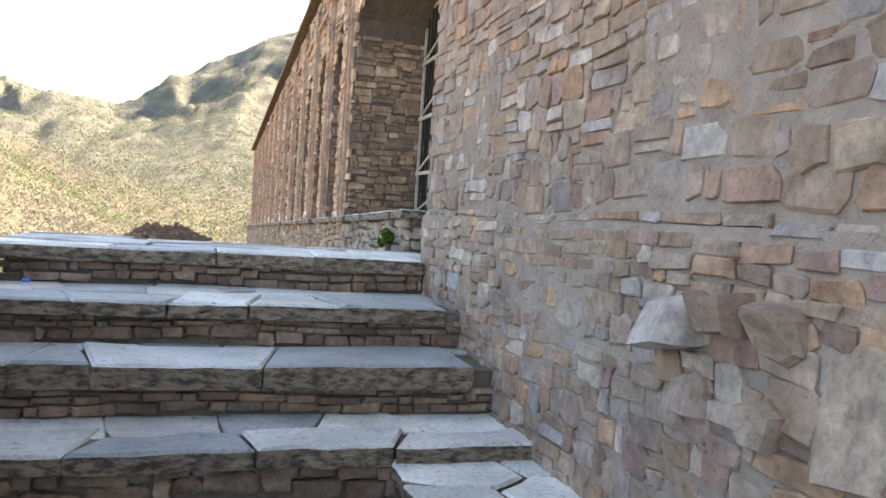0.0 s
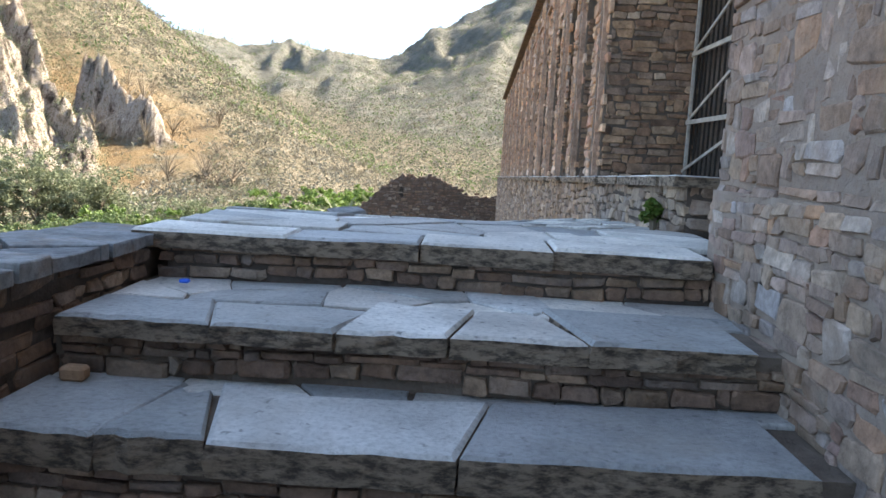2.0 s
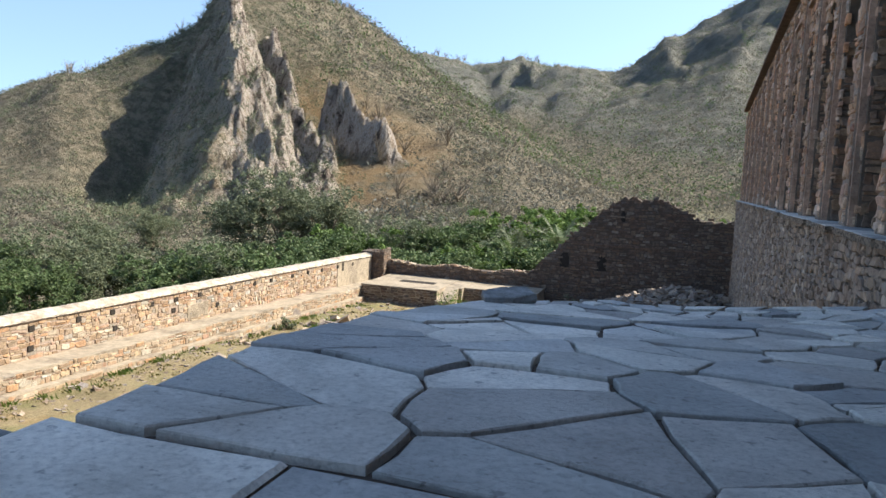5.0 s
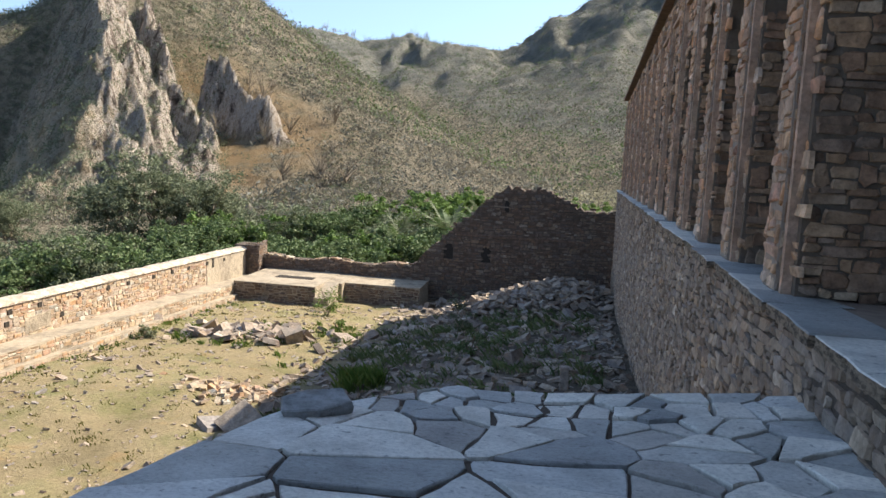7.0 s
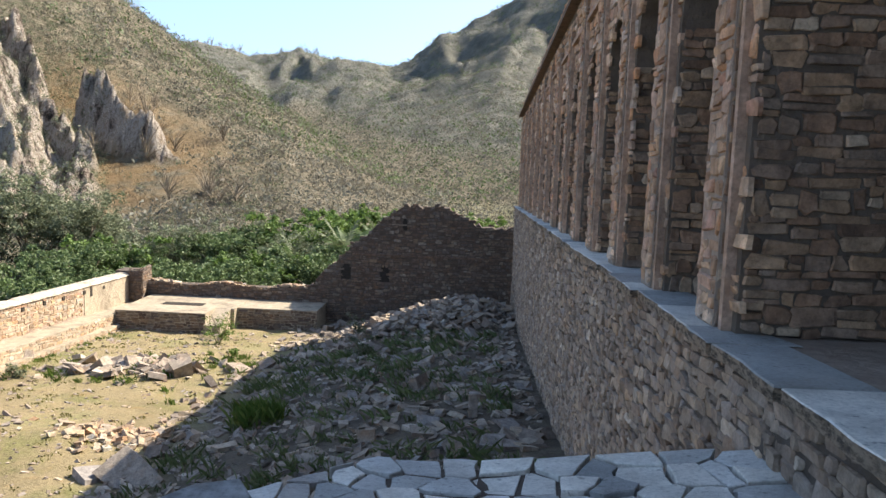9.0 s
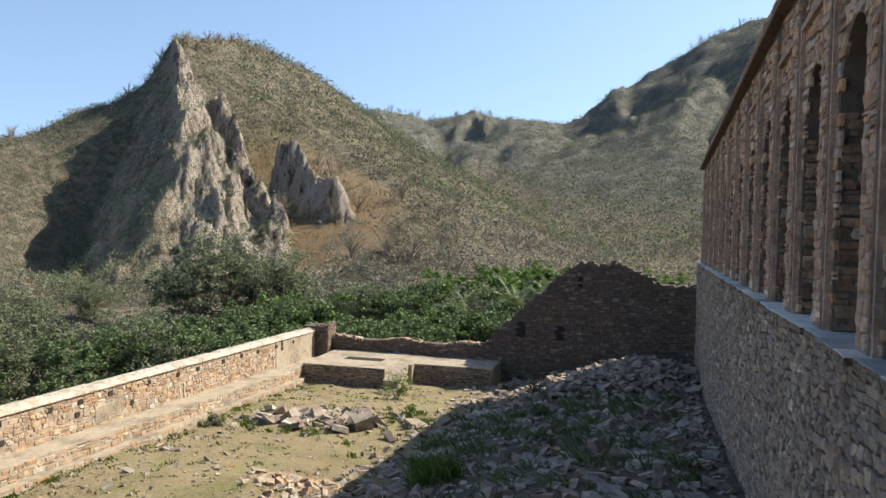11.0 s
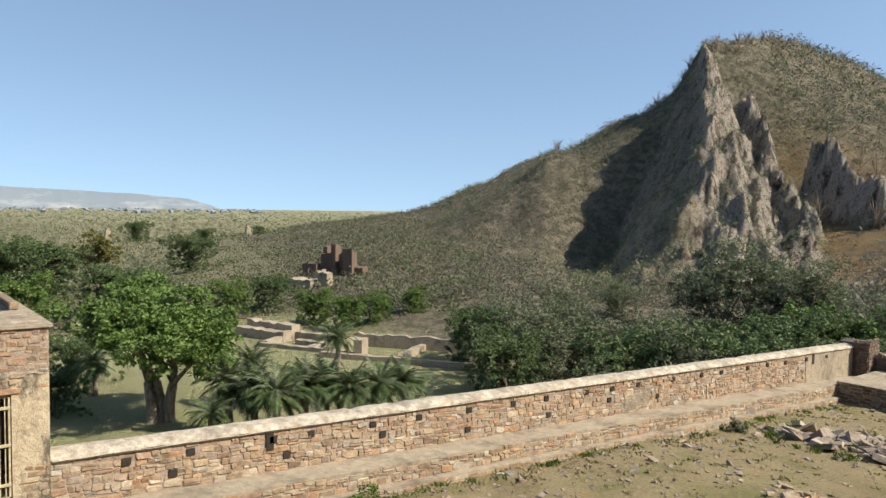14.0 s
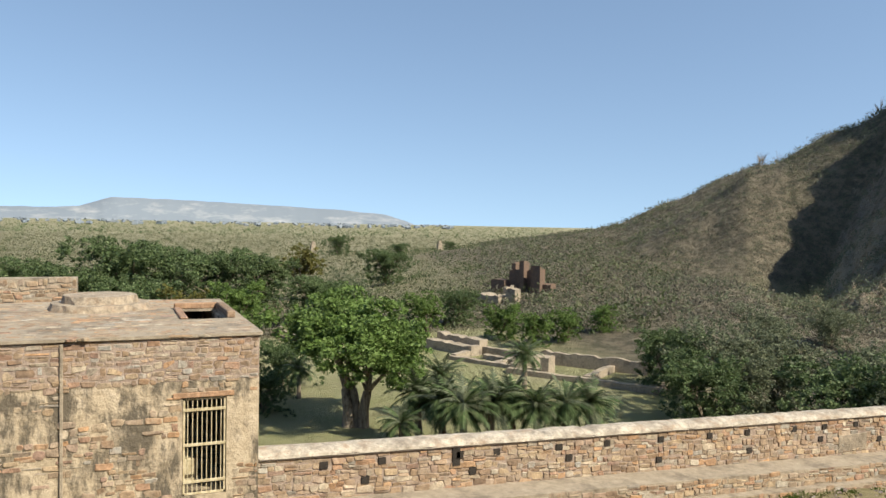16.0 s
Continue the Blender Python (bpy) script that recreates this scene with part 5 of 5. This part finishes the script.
    for i in range(len(path) - 1):
        for k in range(seg):
            fs.append((i * seg + k, i * seg + (k + 1) % seg, (i + 1) * seg + (k + 1) % seg, (i + 1) * seg + k))
    return vs, fs


def leaf_cloud(centres_, radii, per, size, rng):
    """Small leaf quads in many clumps."""
    n = len(centres_)
    c = np.repeat(centres_, per, 0)
    d = rng.normal(0, 1, (n * per, 3))
    d /= np.linalg.norm(d, axis=1)[:, None]
    p = c + d * (np.repeat(radii, per) * rng.random(n * per) ** 0.45)[:, None] * np.array([1, 1, 0.75])
    a = rng.normal(0, 1, (n * per, 3)) * np.array([1, 1, 0.6])
    a /= np.linalg.norm(a, axis=1)[:, None]
    b = np.cross(a, rng.normal(0, 1, (n * per, 3)))
    b /= np.linalg.norm(b, axis=1)[:, None]
    s = size * rng.uniform(0.6, 1.3, n * per)[:, None]
    v = np.stack([p - a * s * 0.9, p - b * s * 0.45, p + a * s * 0.9, p + b * s * 0.45], 1)
    return v.reshape(-1, 3), np.arange(4 * n * per).reshape(-1, 4).tolist()


def tree(label, height, spread, rng, leaf, clumps=230, per=26, size=0.16, stem=0.3, low=0.28, trunks=1):
    """A broad tree: trunk and limbs, and a crown of leaf clumps with gaps."""
    t = thing("tree", label, "tree")
    vs, fs = [], []
    tips = []

    def add(path, radii):
        v, f = tube(path, radii)
        o = len(vs)
        vs.extend(v)
        fs.extend([tuple(o + k for k in q) for q in f])

    for k in range(trunks):
        ox, oy = (rng.uniform(-0.6, 0.6), rng.uniform(-0.6, 0.6)) if trunks > 1 else (0, 0)
        fork = Vector((ox * 1.8 + rng.uniform(-0.4, 0.4), oy * 1.8 + rng.uniform(-0.4, 0.4), height * low))
        add([(ox, oy, -0.6), (ox + rng.uniform(-0.1, 0.1), oy, height * low * 0.5), tuple(fork)], [stem * 1.25, stem, stem * 0.8])
        for i in range(max(4, 9 // trunks)):
            a = rng.uniform(0, 2 * math.pi)
            r = spread * rng.uniform(0.45, 0.85)
            tip = Vector((r * math.cos(a), r * math.sin(a), height * rng.uniform(0.45, 0.9)))
            mid = fork.lerp(tip, 0.5) + Vector((0, 0, height * 0.06))
            add([tuple(fork), tuple(mid), tuple(tip)], [stem * 0.5, stem * 0.28, stem * 0.08])
            tips.append(tip)
            for q in range(2):
                t2 = mid + Vector((rng.normal(0, spread * 0.28), rng.normal(0, spread * 0.28), height * rng.uniform(0.08, 0.3)))
                add([tuple(mid), tuple(mid.lerp(t2, 0.5)), tuple(t2)], [stem * 0.22, stem * 0.13, stem * 0.05])
                tips.append(t2)
    part("trunk", mesh_of("trunk", vs, fs, M_BARK, smooth=True), M_BARK, t)
    cs, rs = [], []
    lobes = [(tip, spread * rng.uniform(0.22, 0.42)) for tip in tips]
    for i in range(clumps):
        tip, lr = lobes[rng.integers(len(lobes))]
        d = rng.normal(0, 1, 3)
        d /= np.linalg.norm(d)
        c = np.array(tip) + d * lr * rng.uniform(0.5, 1.0) * np.array([1, 1, 0.7])
        c[2] = min(max(c[2], height * low * (0.75 if rng.random() < 0.8 else 0.5)), height * rng.uniform(0.93, 1.0))
        if low < 0.15 and i % 3 == 0:
            c[2] = height * rng.uniform(0.08, 0.55)
        cs.append(c)
        rs.append(rng.uniform(0.25, 0.6) * spread / 5)
    v, f = leaf_cloud(np.array(cs), np.array(rs), per, size, rng)
    part("crown", mesh_of("crown", v, f, leaf), leaf, t)
    return t


def place(proto, x, y, s=1.0, turn=0.0, z=None, group=""):
    z = height_at(x, y) - 0.2 if z is None else z
    proto.scale = (s, s, s)
    ob = copy_thing(proto, pose(x, y, z, 0, 0, turn))
    proto.scale = (1, 1, 1)
    if group:
        ob["group"] = group
    return ob


def put(proto, az, r, top, nominal, turn, group=""):
    """Stand a tree by bearing and distance, sized so that its top reaches the given height angle."""
    x, y, zt = at_bearing(az, top, r)
    s = max(0.35, (zt - height_at(x, y) + 0.2) / nominal)
    return place(proto, x, y, s, turn, None, group)


def drop(proto):
    for o in list(proto.children_recursive) + [proto]:
        bpy.data.objects.remove(o)


big = tree("large green fig tree with pale fluted trunks on the lawn", 9.6, 5.3, rng, M_LEAF_GREEN, 1000, 38, 0.16, 0.36, 0.26, 3)
bx, by, _ = at_bearing(-73, 0, 50)
big.location = (bx, by, height_at(bx, by) - 0.1)
P_DARK = tree("dense dark evergreen tree below the parapet", 8.0, 5.0, rng, M_LEAF_DARK, 560, 40, 0.16, 0.25, 0.08)
P_OLIVE = tree("grey-green thorn tree with open crown", 8.0, 5.2, rng, M_LEAF_OLIVE, 520, 34, 0.13, 0.2, 0.10, 2)
P_GREEN = tree("bright green leafy tree in the valley", 8.0, 4.0, rng, M_LEAF_GREEN, 480, 38, 0.17, 0.22, 0.10)
P_YELLOW = tree("yellowing dusty tree in the scrub", 8.0, 3.6, rng, M_LEAF_YELLOW, 200, 24, 0.18, 0.25, 0.2)
for az, r, top, pr_ in ((-50, 66, -6.9, P_DARK), (-46, 60, -6.2, P_OLIVE), (-42.5, 62, -6.4, P_OLIVE), (-48, 55, -8.6, P_DARK), (-38, 50, -8.0, P_DARK), (-34.5, 48, -7.6, P_OLIVE), (-31, 50, -7.6, P_DARK), (-36, 62, -6.6, P_OLIVE),
                        (-33, 84, -2.4, P_OLIVE), (-30.2, 82, -1.7, P_OLIVE), (-27.4, 80, -2.8, P_OLIVE), (-28.5, 60, -6.4, P_DARK), (-25.5, 62, -5.9, P_GREEN), (-22.8, 66, -5.2, P_OLIVE), (-20.6, 68, -4.9, P_OLIVE), (-18.2, 64, -5.2, P_DARK),
                        (-16.4, 70, -4.6, P_OLIVE), (-14.6, 62, -5.3, P_OLIVE), (-12.8, 66, -4.0, P_GREEN), (-10.8, 70, -3.5, P_GREEN), (-8.6, 74, -3.8, P_GREEN), (-6.4, 78, -4.1, P_GREEN), (-3.5, 70, -3.7, P_GREEN), (-1.2, 74, -3.9, P_GREEN),
                        (-23.5, 52, -7.6, P_DARK), (-19.5, 52, -7.5, P_DARK), (-15.5, 54, -7.2, P_GREEN), (-11.5, 54, -6.6, P_DARK), (-7.5, 56, -6.3, P_GREEN), (-4, 58, -5.6, P_GREEN),
                        (-44, 80, -5.0, P_OLIVE), (-40, 88, -4.6, P_OLIVE), (-55, 90, -5.6, P_GREEN), (-57.5, 86, -6.0, P_GREEN), (-60, 84, -6.2, P_GREEN), (-62.5, 88, -5.7, P_GREEN), (-65.5, 100, -4.8, P_DARK), (-68, 94, -5.0, P_GREEN),
                        (-71, 150, -1.9, P_DARK), (-77, 130, -1.6, P_YELLOW), (-80, 120, -2.4, P_DARK), (-83, 110, -2.0, P_DARK), (-86, 118, -1.7, P_DARK), (-89, 105, -1.2, P_DARK), (-82, 90, -4.2, P_GREEN), (-85.5, 84, -4.6, P_YELLOW), (-88.5, 88, -4.0, P_DARK),
                        (-92, 100, -3.2, P_DARK), (-95, 110, -2.6, P_DARK), (-78.6, 62, -8.6, P_DARK), (-80, 54, -10.6, P_DARK), (-66.2, 260, -1.3, P_DARK), (-61, 300, -1.2, P_DARK), (-70, 240, -1.5, P_DARK), (-74.5, 300, -1.0, P_DARK), (-59.4, 128, -3.0, P_OLIVE),
                        (-99, 95, -3.0, P_DARK), (-97, 80, -4.6, P_GREEN), (-76, 98, -3.9, P_DARK), (-73.8, 110, -3.6, P_OLIVE)):
    put(pr_, az, r, top, 8.0, rng.uniform(0, 360), "valley trees")
for p in (P_DARK, P_OLIVE, P_GREEN, P_YELLOW):
    drop(p)


def shrub(label, x, y, z, s, leaf, rng):
    t = thing("shrub", label, "shrub", at=(x, y, z))
    vs, fs = [], []
    for k in range(5):
        a = rng.uniform(0, 6.28)
        v, f = tube([(0, 0, -0.1), (0.2 * s * math.cos(a), 0.2 * s * math.sin(a), 0.4 * s), (0.4 * s * math.cos(a), 0.4 * s * math.sin(a), 0.8 * s)], [0.02, 0.014, 0.006], 5)
        o = len(vs)
        vs += v
        fs += [tuple(o + i for i in q) for q in f]
    part("stem", mesh_of("stem", vs, fs, M_BARK), M_BARK, t)
    c = rng.normal(0, 0.28, (16, 3)) * s + np.array([0, 0, 0.5 * s])
    c[:, 2] = np.abs(c[:, 2])
    v, f = leaf_cloud(c, np.full(16, 0.22 * s), 30, 0.05, rng)
    part("leaves", mesh_of("leaves", v, f, leaf), leaf, t)


for x, y, s, leaf in ((-11.0, 28.6, 1.1, M_GRASS), (-10.7, 27.4, 0.8, M_GRASS), (-3.6, 19.5, 0.8, M_LEAF_DARK), (-4.6, 24.0, 0.7, M_LEAF_OLIVE), (-9.2, 24.4, 0.5, M_GRASS), (-5.2, 27.6, 0.7, M_LEAF_OLIVE), (-14.9, 21.0, 0.5, M_LEAF_OLIVE), (-15.0, 7.0, 0.6, M_GRASS)):
    shrub("leafy green weed bush growing in the courtyard", x, y, court_at(x, y), s, leaf, rng)
shrub("small green plant rooted in the ledge wall", 0.76, -0.35, 0.02, 0.15, M_GRASS, rng)


def palm(rng):
    """A date palm: rough trunk and a head of feathered fronds."""
    t = thing("palm_tree", "date palm with arching feathery fronds on the lawn", "palm")
    v, f = tube([(0, 0, -0.5), (0.05, 0, 1.0), (0.12, 0.05, 2.2), (0.15, 0.05, 3.0)], [0.26, 0.2, 0.19, 0.24], 9)
    part("trunk", mesh_of("trunk", v, f, M_BARK, smooth=True), M_BARK, t)
    for k in range(54):
        a, rise = rng.uniform(0, 2 * math.pi), rng.uniform(-0.75, 1.35)
        L = rng.uniform(1.3, 2.0)
        vs, fs = [], []
        p = Vector((0.15, 0.05, 3.0))
        d = Vector((math.cos(a) * math.cos(rise), math.sin(a) * math.cos(rise), math.sin(rise)))
        side_ = Vector((-math.sin(a), math.cos(a), 0))
        for i in range(15):
            q = p + d * (L / 15)
            d = (d + Vector((0, 0, -0.065))).normalized()
            w = 0.34 * math.sin(math.pi * min(1.0, (i + 2) / 17.0)) + 0.05
            for s in (-1, 1):
                o = len(vs)
                tip = q + side_ * s * w + d * 0.22 + Vector((0, 0, -0.10 + rng.uniform(-0.06, 0.06)))
                vs += [tuple(p), tuple(q), tuple(tip)]
                fs.append((o, o + 1, o + 2))
            o = len(vs)
            vs += [tuple(p + Vector((0, 0, 0.02))), tuple(q + Vector((0, 0, 0.02))), tuple(q - Vector((0, 0, 0.02))), tuple(p - Vector((0, 0, 0.02)))]
            fs.append((o, o + 1, o + 2, o + 3))
            p = q
        part("frond", mesh_of("frond", vs, fs, M_LEAF_DARK if k % 3 else M_LEAF_OLIVE), None, t)
    return t


P_PALM = palm(rng)
for az, r, top in ((-68.4, 46, -10.7), (-66.6, 44, -11.0), (-65.0, 43, -11.2), (-63.2, 44, -10.9), (-61.4, 45, -10.8), (-59.6, 44, -11.3), (-57.6, 45, -11.0), (-56.0, 46, -10.9), (-66.9, 52, -9.6), (-69.6, 43, -13.2), (-77.3, 58, -9.6), (-60.6, 62, -8.2),
                   (-9.8, 60, -4.9), (-13.4, 58, -6.0), (-7.2, 62, -4.6)):
    put(P_PALM, az, r, top, 4.4, rng.uniform(0, 360), "palms")
drop(P_PALM)


# ---- ruins on the lawn and the slope ----
def ruin_house(label, az, r, el, walls, rng, turn=0.0):
    x, y, z = at_bearing(az, el, r)
    z = height_at(x, y) - 0.3
    t = thing("ruined_house", label, "ruin", at=(x, y, z))
    t.rotation_euler = (0, 0, radians(turn))
    for x0, x1, y0, y1, h in walls:
        bm = bmesh.new()
        n = max(2, int(max(x1 - x0, y1 - y0) / 0.6))
        along_x = x1 - x0 > y1 - y0
        tops = [h + rng.uniform(-0.12, 0.05) * h for _ in range(n + 1)]
        ring = []
        for i in range(n + 1):
            k = i / n
            if along_x:
                a, b = (x0 + (x1 - x0) * k, y0), (x0 + (x1 - x0) * k, y1)
            else:
                a, b = (x1, y0 + (y1 - y0) * k), (x0, y0 + (y1 - y0) * k)
            ring.append([bm.verts.new((*a, -1)), bm.verts.new((*a, tops[i])), bm.verts.new((*b, tops[i])), bm.verts.new((*b, -1))])
        for p, q in zip(ring, ring[1:]):
            for i, j in ((0, 1), (1, 2), (2, 3)):
                bm.faces.new((p[i], q[i], q[j], p[j]))
        bm.faces.new(ring[0])
        bm.faces.new(ring[-1][::-1])
        bmesh.ops.recalc_face_normals(bm, faces=bm.faces)
        part("wall", bm, M_RUIN if 'brown' in label else M_PLASTER, t)
    return t


ruin_house("roofless brown stone house ruin on the scrub slope", -60.6, 120, -4.6, ((-3.0, 3.0, 0, 0.7, 3.4), (-3.0, -2.3, 0.7, 4, 4.4), (-0.6, 0.2, -1.0, 0.7, 4.6), (1.8, 3.4, -1.6, 0.0, 4.2), (-5.5, -3.0, -1.4, 0.4, 1.8), (3.4, 4.8, -0.8, 0.8, 1.6)), rng, 30)
ruin_house("low broken stone block ruin on the scrub slope", -63.4, 113, -5.6, ((-2.6, 2.0, 0, 3, 1.7), (2.6, 4.2, 1, 2.4, 2.8), (0.5, 1.1, 3.0, 5.0, 2.8)), rng, 25)
ruin_house("pale low garden walls of an excavated house", -56.5, 66, -9.5, ((-7, 7, 0, 0.6, 0.8), (-7, -6.4, 0.6, 7, 1.2), (0, 0.6, 0.6, 7, 0.9), (-7, 7, 7, 7.6, 1.5), (-4, -3.2, 0.6, 2.0, 2.2), (6.4, 7, 0.6, 7, 1.0)), rng, 35)
ruin_house("pale low garden walls of an excavated house", -62.5, 72, -9.2, ((-6, 5, 0, 0.6, 0.7), (-6, -5.4, 0.6, 5, 0.9), (-1, -0.4, 0.6, 5, 0.7), (-6, 4, 5, 5.6, 1.1)), rng, 30)
ruin_house("arched brick foundation ruin on the lawn", -66.3, 80, -8.8, ((-3.4, 3.4, 0, 1.4, 1.3), (-3.2, 3.2, 1.4, 2.6, 1.9), (5, 9, 0, 0.8, 0.8)), rng, 20)
ruin_house("small stone wall on the lawn", -78.2, 88, -7.4, ((-4, 4, 0, 0.6, 1.2), (-4, -3.4, 0.6, 3, 1.4)), rng, 10)


def shrine(az, r, h, rng):
    """A small far temple with a tapering tower."""
    x, y, _ = at_bearing(az, 0, r)
    t = thing("temple", "small pale stone temple with a tapering tower", "temple", at=(x, y, height_at(x, y) - 0.3))
    part("base", boxes_bm([(-h * 0.3, h * 0.3, -h * 0.25, h * 0.25, 0, h * 0.35)], 0.1), M_PLASTER, t)
    bm = bmesh.new()
    for k in range(6):
        w = h * 0.2 * (1 - (k / 6.0) ** 2 * 0.75)
        bmesh.ops.create_cube(bm, size=1, matrix=Matrix.Translation((0, 0, h * (0.4 + 0.1 * k))) @ Matrix.Diagonal((w * 2, w * 2, h * 0.11, 1)))
    part("tower", bm, M_PLASTER, t)


shrine(-76.3, 330, 5.2, rng)
shrine(-67.0, 290, 4.2, rng)


# ---- scrub on the hills and the plain ----
def scrub(name, label, x, y, size, per, rng, material, tall=1.0):
    z = land(x, y)[0]
    n = len(x)
    c = np.stack([x, y, z + size * 0.3 * tall], -1)
    cc = np.repeat(c, per, 0)
    ss = np.repeat(size, per)
    p = cc + rng.normal(0, 0.34, (n * per, 3)) * ss[:, None] * np.array([1, 1, 0.75 * tall])
    a = rng.normal(0, 1, (n * per, 3))
    a /= np.linalg.norm(a, axis=1)[:, None]
    b = np.cross(a, rng.normal(0, 1, (n * per, 3)))
    b /= np.linalg.norm(b, axis=1)[:, None]
    s = (ss * rng.uniform(0.09, 0.21, n * per))[:, None]
    v = np.stack([p - a * s, p + b * s * 0.6, p + a * s * 0.9], 1).reshape(-1, 3)
    tagged(new(name, mesh_of(name, v, np.arange(3 * n * per).reshape(-1, 3).tolist(), material)), label, "scrub", kind="stuff")


def sow(n, az0, az1, r0, r1, rng, power=1.0):
    a = np.radians(rng.uniform(az0, az1, n))
    r = r0 + (r1 - r0) * rng.random(n) ** power
    return EYE[0] + r * np.sin(a), EYE[1] + r * np.cos(a)


def thin(x, y, limit=0.35):
    h, rock, lawn, bare, wooded = land(x, y)
    ok = (rock < limit) & (lawn < 0.6) & ((bare < 0.35) | (np.random.default_rng(3).random(len(x)) < 0.2))
    return x[ok], y[ok]


for mat, n, lab in ((M_SCRUB, 11000, "dry leafless scrub on the hillsides"), (M_LEAF_OLIVE, 6000, "grey-green thorn scrub on the hillsides")):
    x, y = thin(*sow(n, -64, -14, 95, 300, rng))
    scrub("hill_scrub", lab, x, y, rng.uniform(0.6, 1.9, len(x)), 18, rng, mat, 0.8)
    # scrub sown out to the far range swaps olive for grey
    x, y = thin(*sow(n, -30, 9, 95, 720, rng))
    scrub("hill_scrub", lab, x, y, rng.uniform(1.2, 3.4, len(x)), 15, rng, mat if mat is M_SCRUB else M_SCRUB_GREY, 0.8)
x, y = thin(*sow(13000, -105, -50, 90, 700, rng, 1.2))
scrub("plain_scrub", "olive scrub dotted over the plain", x, y, rng.uniform(0.8, 2.6, len(x)), 14, rng, M_LEAF_PLAIN, 0.75)
x, y = thin(*sow(4500, -30, 9, 170, 700, rng))
scrub("hill_scrub", "dark green thicket in the gullies of the far hills", x, y, rng.uniform(1.5, 4.5, len(x)), 11, rng, M_LEAF_DARK)
x, y = sow(7000, -105, -58, 700, 3900, rng, 1.2)
scrub("plain_trees", "distant tree belts on the plain", x, y, rng.uniform(2.5, 8.0, len(x)), 8, rng, M_LEAF_DARK, 0.4)
x, y = sow(6000, -43, -26, 106, 190, rng)
scrub("crag_scrub", "small bushes clinging to the crag", x, y, rng.uniform(0.6, 1.7, len(x)), 11, rng, M_LEAF_OLIVE)
# white houses of the far town, drawn in the range's hazed colour
x, y = sow(170, -100, -66, 1500, 3800, rng)
hs = np.stack([rng.uniform(5, 14, 170), rng.uniform(5, 12, 170), rng.uniform(4, 7, 170)], -1)
tagged(new("town_houses", blocks_mesh("town_houses", np.stack([x, y, land(x, y)[0] + 3], -1), hs, rng, M_MESA_HAZED)), "scattered pale houses of a distant town", "houses", kind="stuff")


def bare_trees(label, n, spots, rng):
    """Leafless trees on the skyline, built of thin twigs."""
    for x, y, s in spots:
        t = thing("bare_tree", label, "tree", "skyline trees", at=(x, y, height_at(x, y) - 0.3))
        vs, fs = [], []
        for k in range(n):
            a, e = rng.uniform(0, 2 * math.pi), rng.uniform(0.5, 1.4)
            d = Vector((math.cos(a) * math.cos(e), math.sin(a) * math.cos(e), math.sin(e))) * s * rng.uniform(0.6, 1.0)
            start = Vector((0, 0, s * rng.uniform(0, 0.45)))
            v, f = tube([tuple(start), tuple(start + d * 0.5 + Vector((0, 0, s * 0.05))), tuple(start + d)], [s * 0.02, s * 0.013, s * 0.004], 4)
            o = len(vs)
            vs += v
            fs += [tuple(o + i for i in q) for q in f]
        part("twig_crown", mesh_of("twig_crown", vs, fs, M_BARK), M_BARK, t)


spots = []
for (ax, ay, az_), (bx, by, bz) in zip(HILL[4:14], HILL[5:14]):
    for k in range(5):
        q = rng.random()
        spots.append((ax + (bx - ax) * q + rng.normal(0, 1.5), ay + (by - ay) * q + rng.normal(0, 1.5), rng.uniform(2.0, 4.0)))
for k in range(14):
    x, y, _ = at_bearing(rng.uniform(-27, -17), 0, rng.uniform(115, 170))
    spots.append((x, y, rng.uniform(3, 6)))
bare_trees("leafless grey tree on the hill", 16, spots, rng)
spots = []
for (ax, ay, az_), (bx, by, bz) in zip(RANGE[1:9], RANGE[2:9]):
    for k in range(10):
        q = rng.random()
        spots.append((ax + (bx - ax) * q + rng.normal(0, 5), ay + (by - ay) * q + rng.normal(0, 5), rng.uniform(4, 8)))
bare_trees("leafless grey tree on the far ridge", 10, spots, rng)
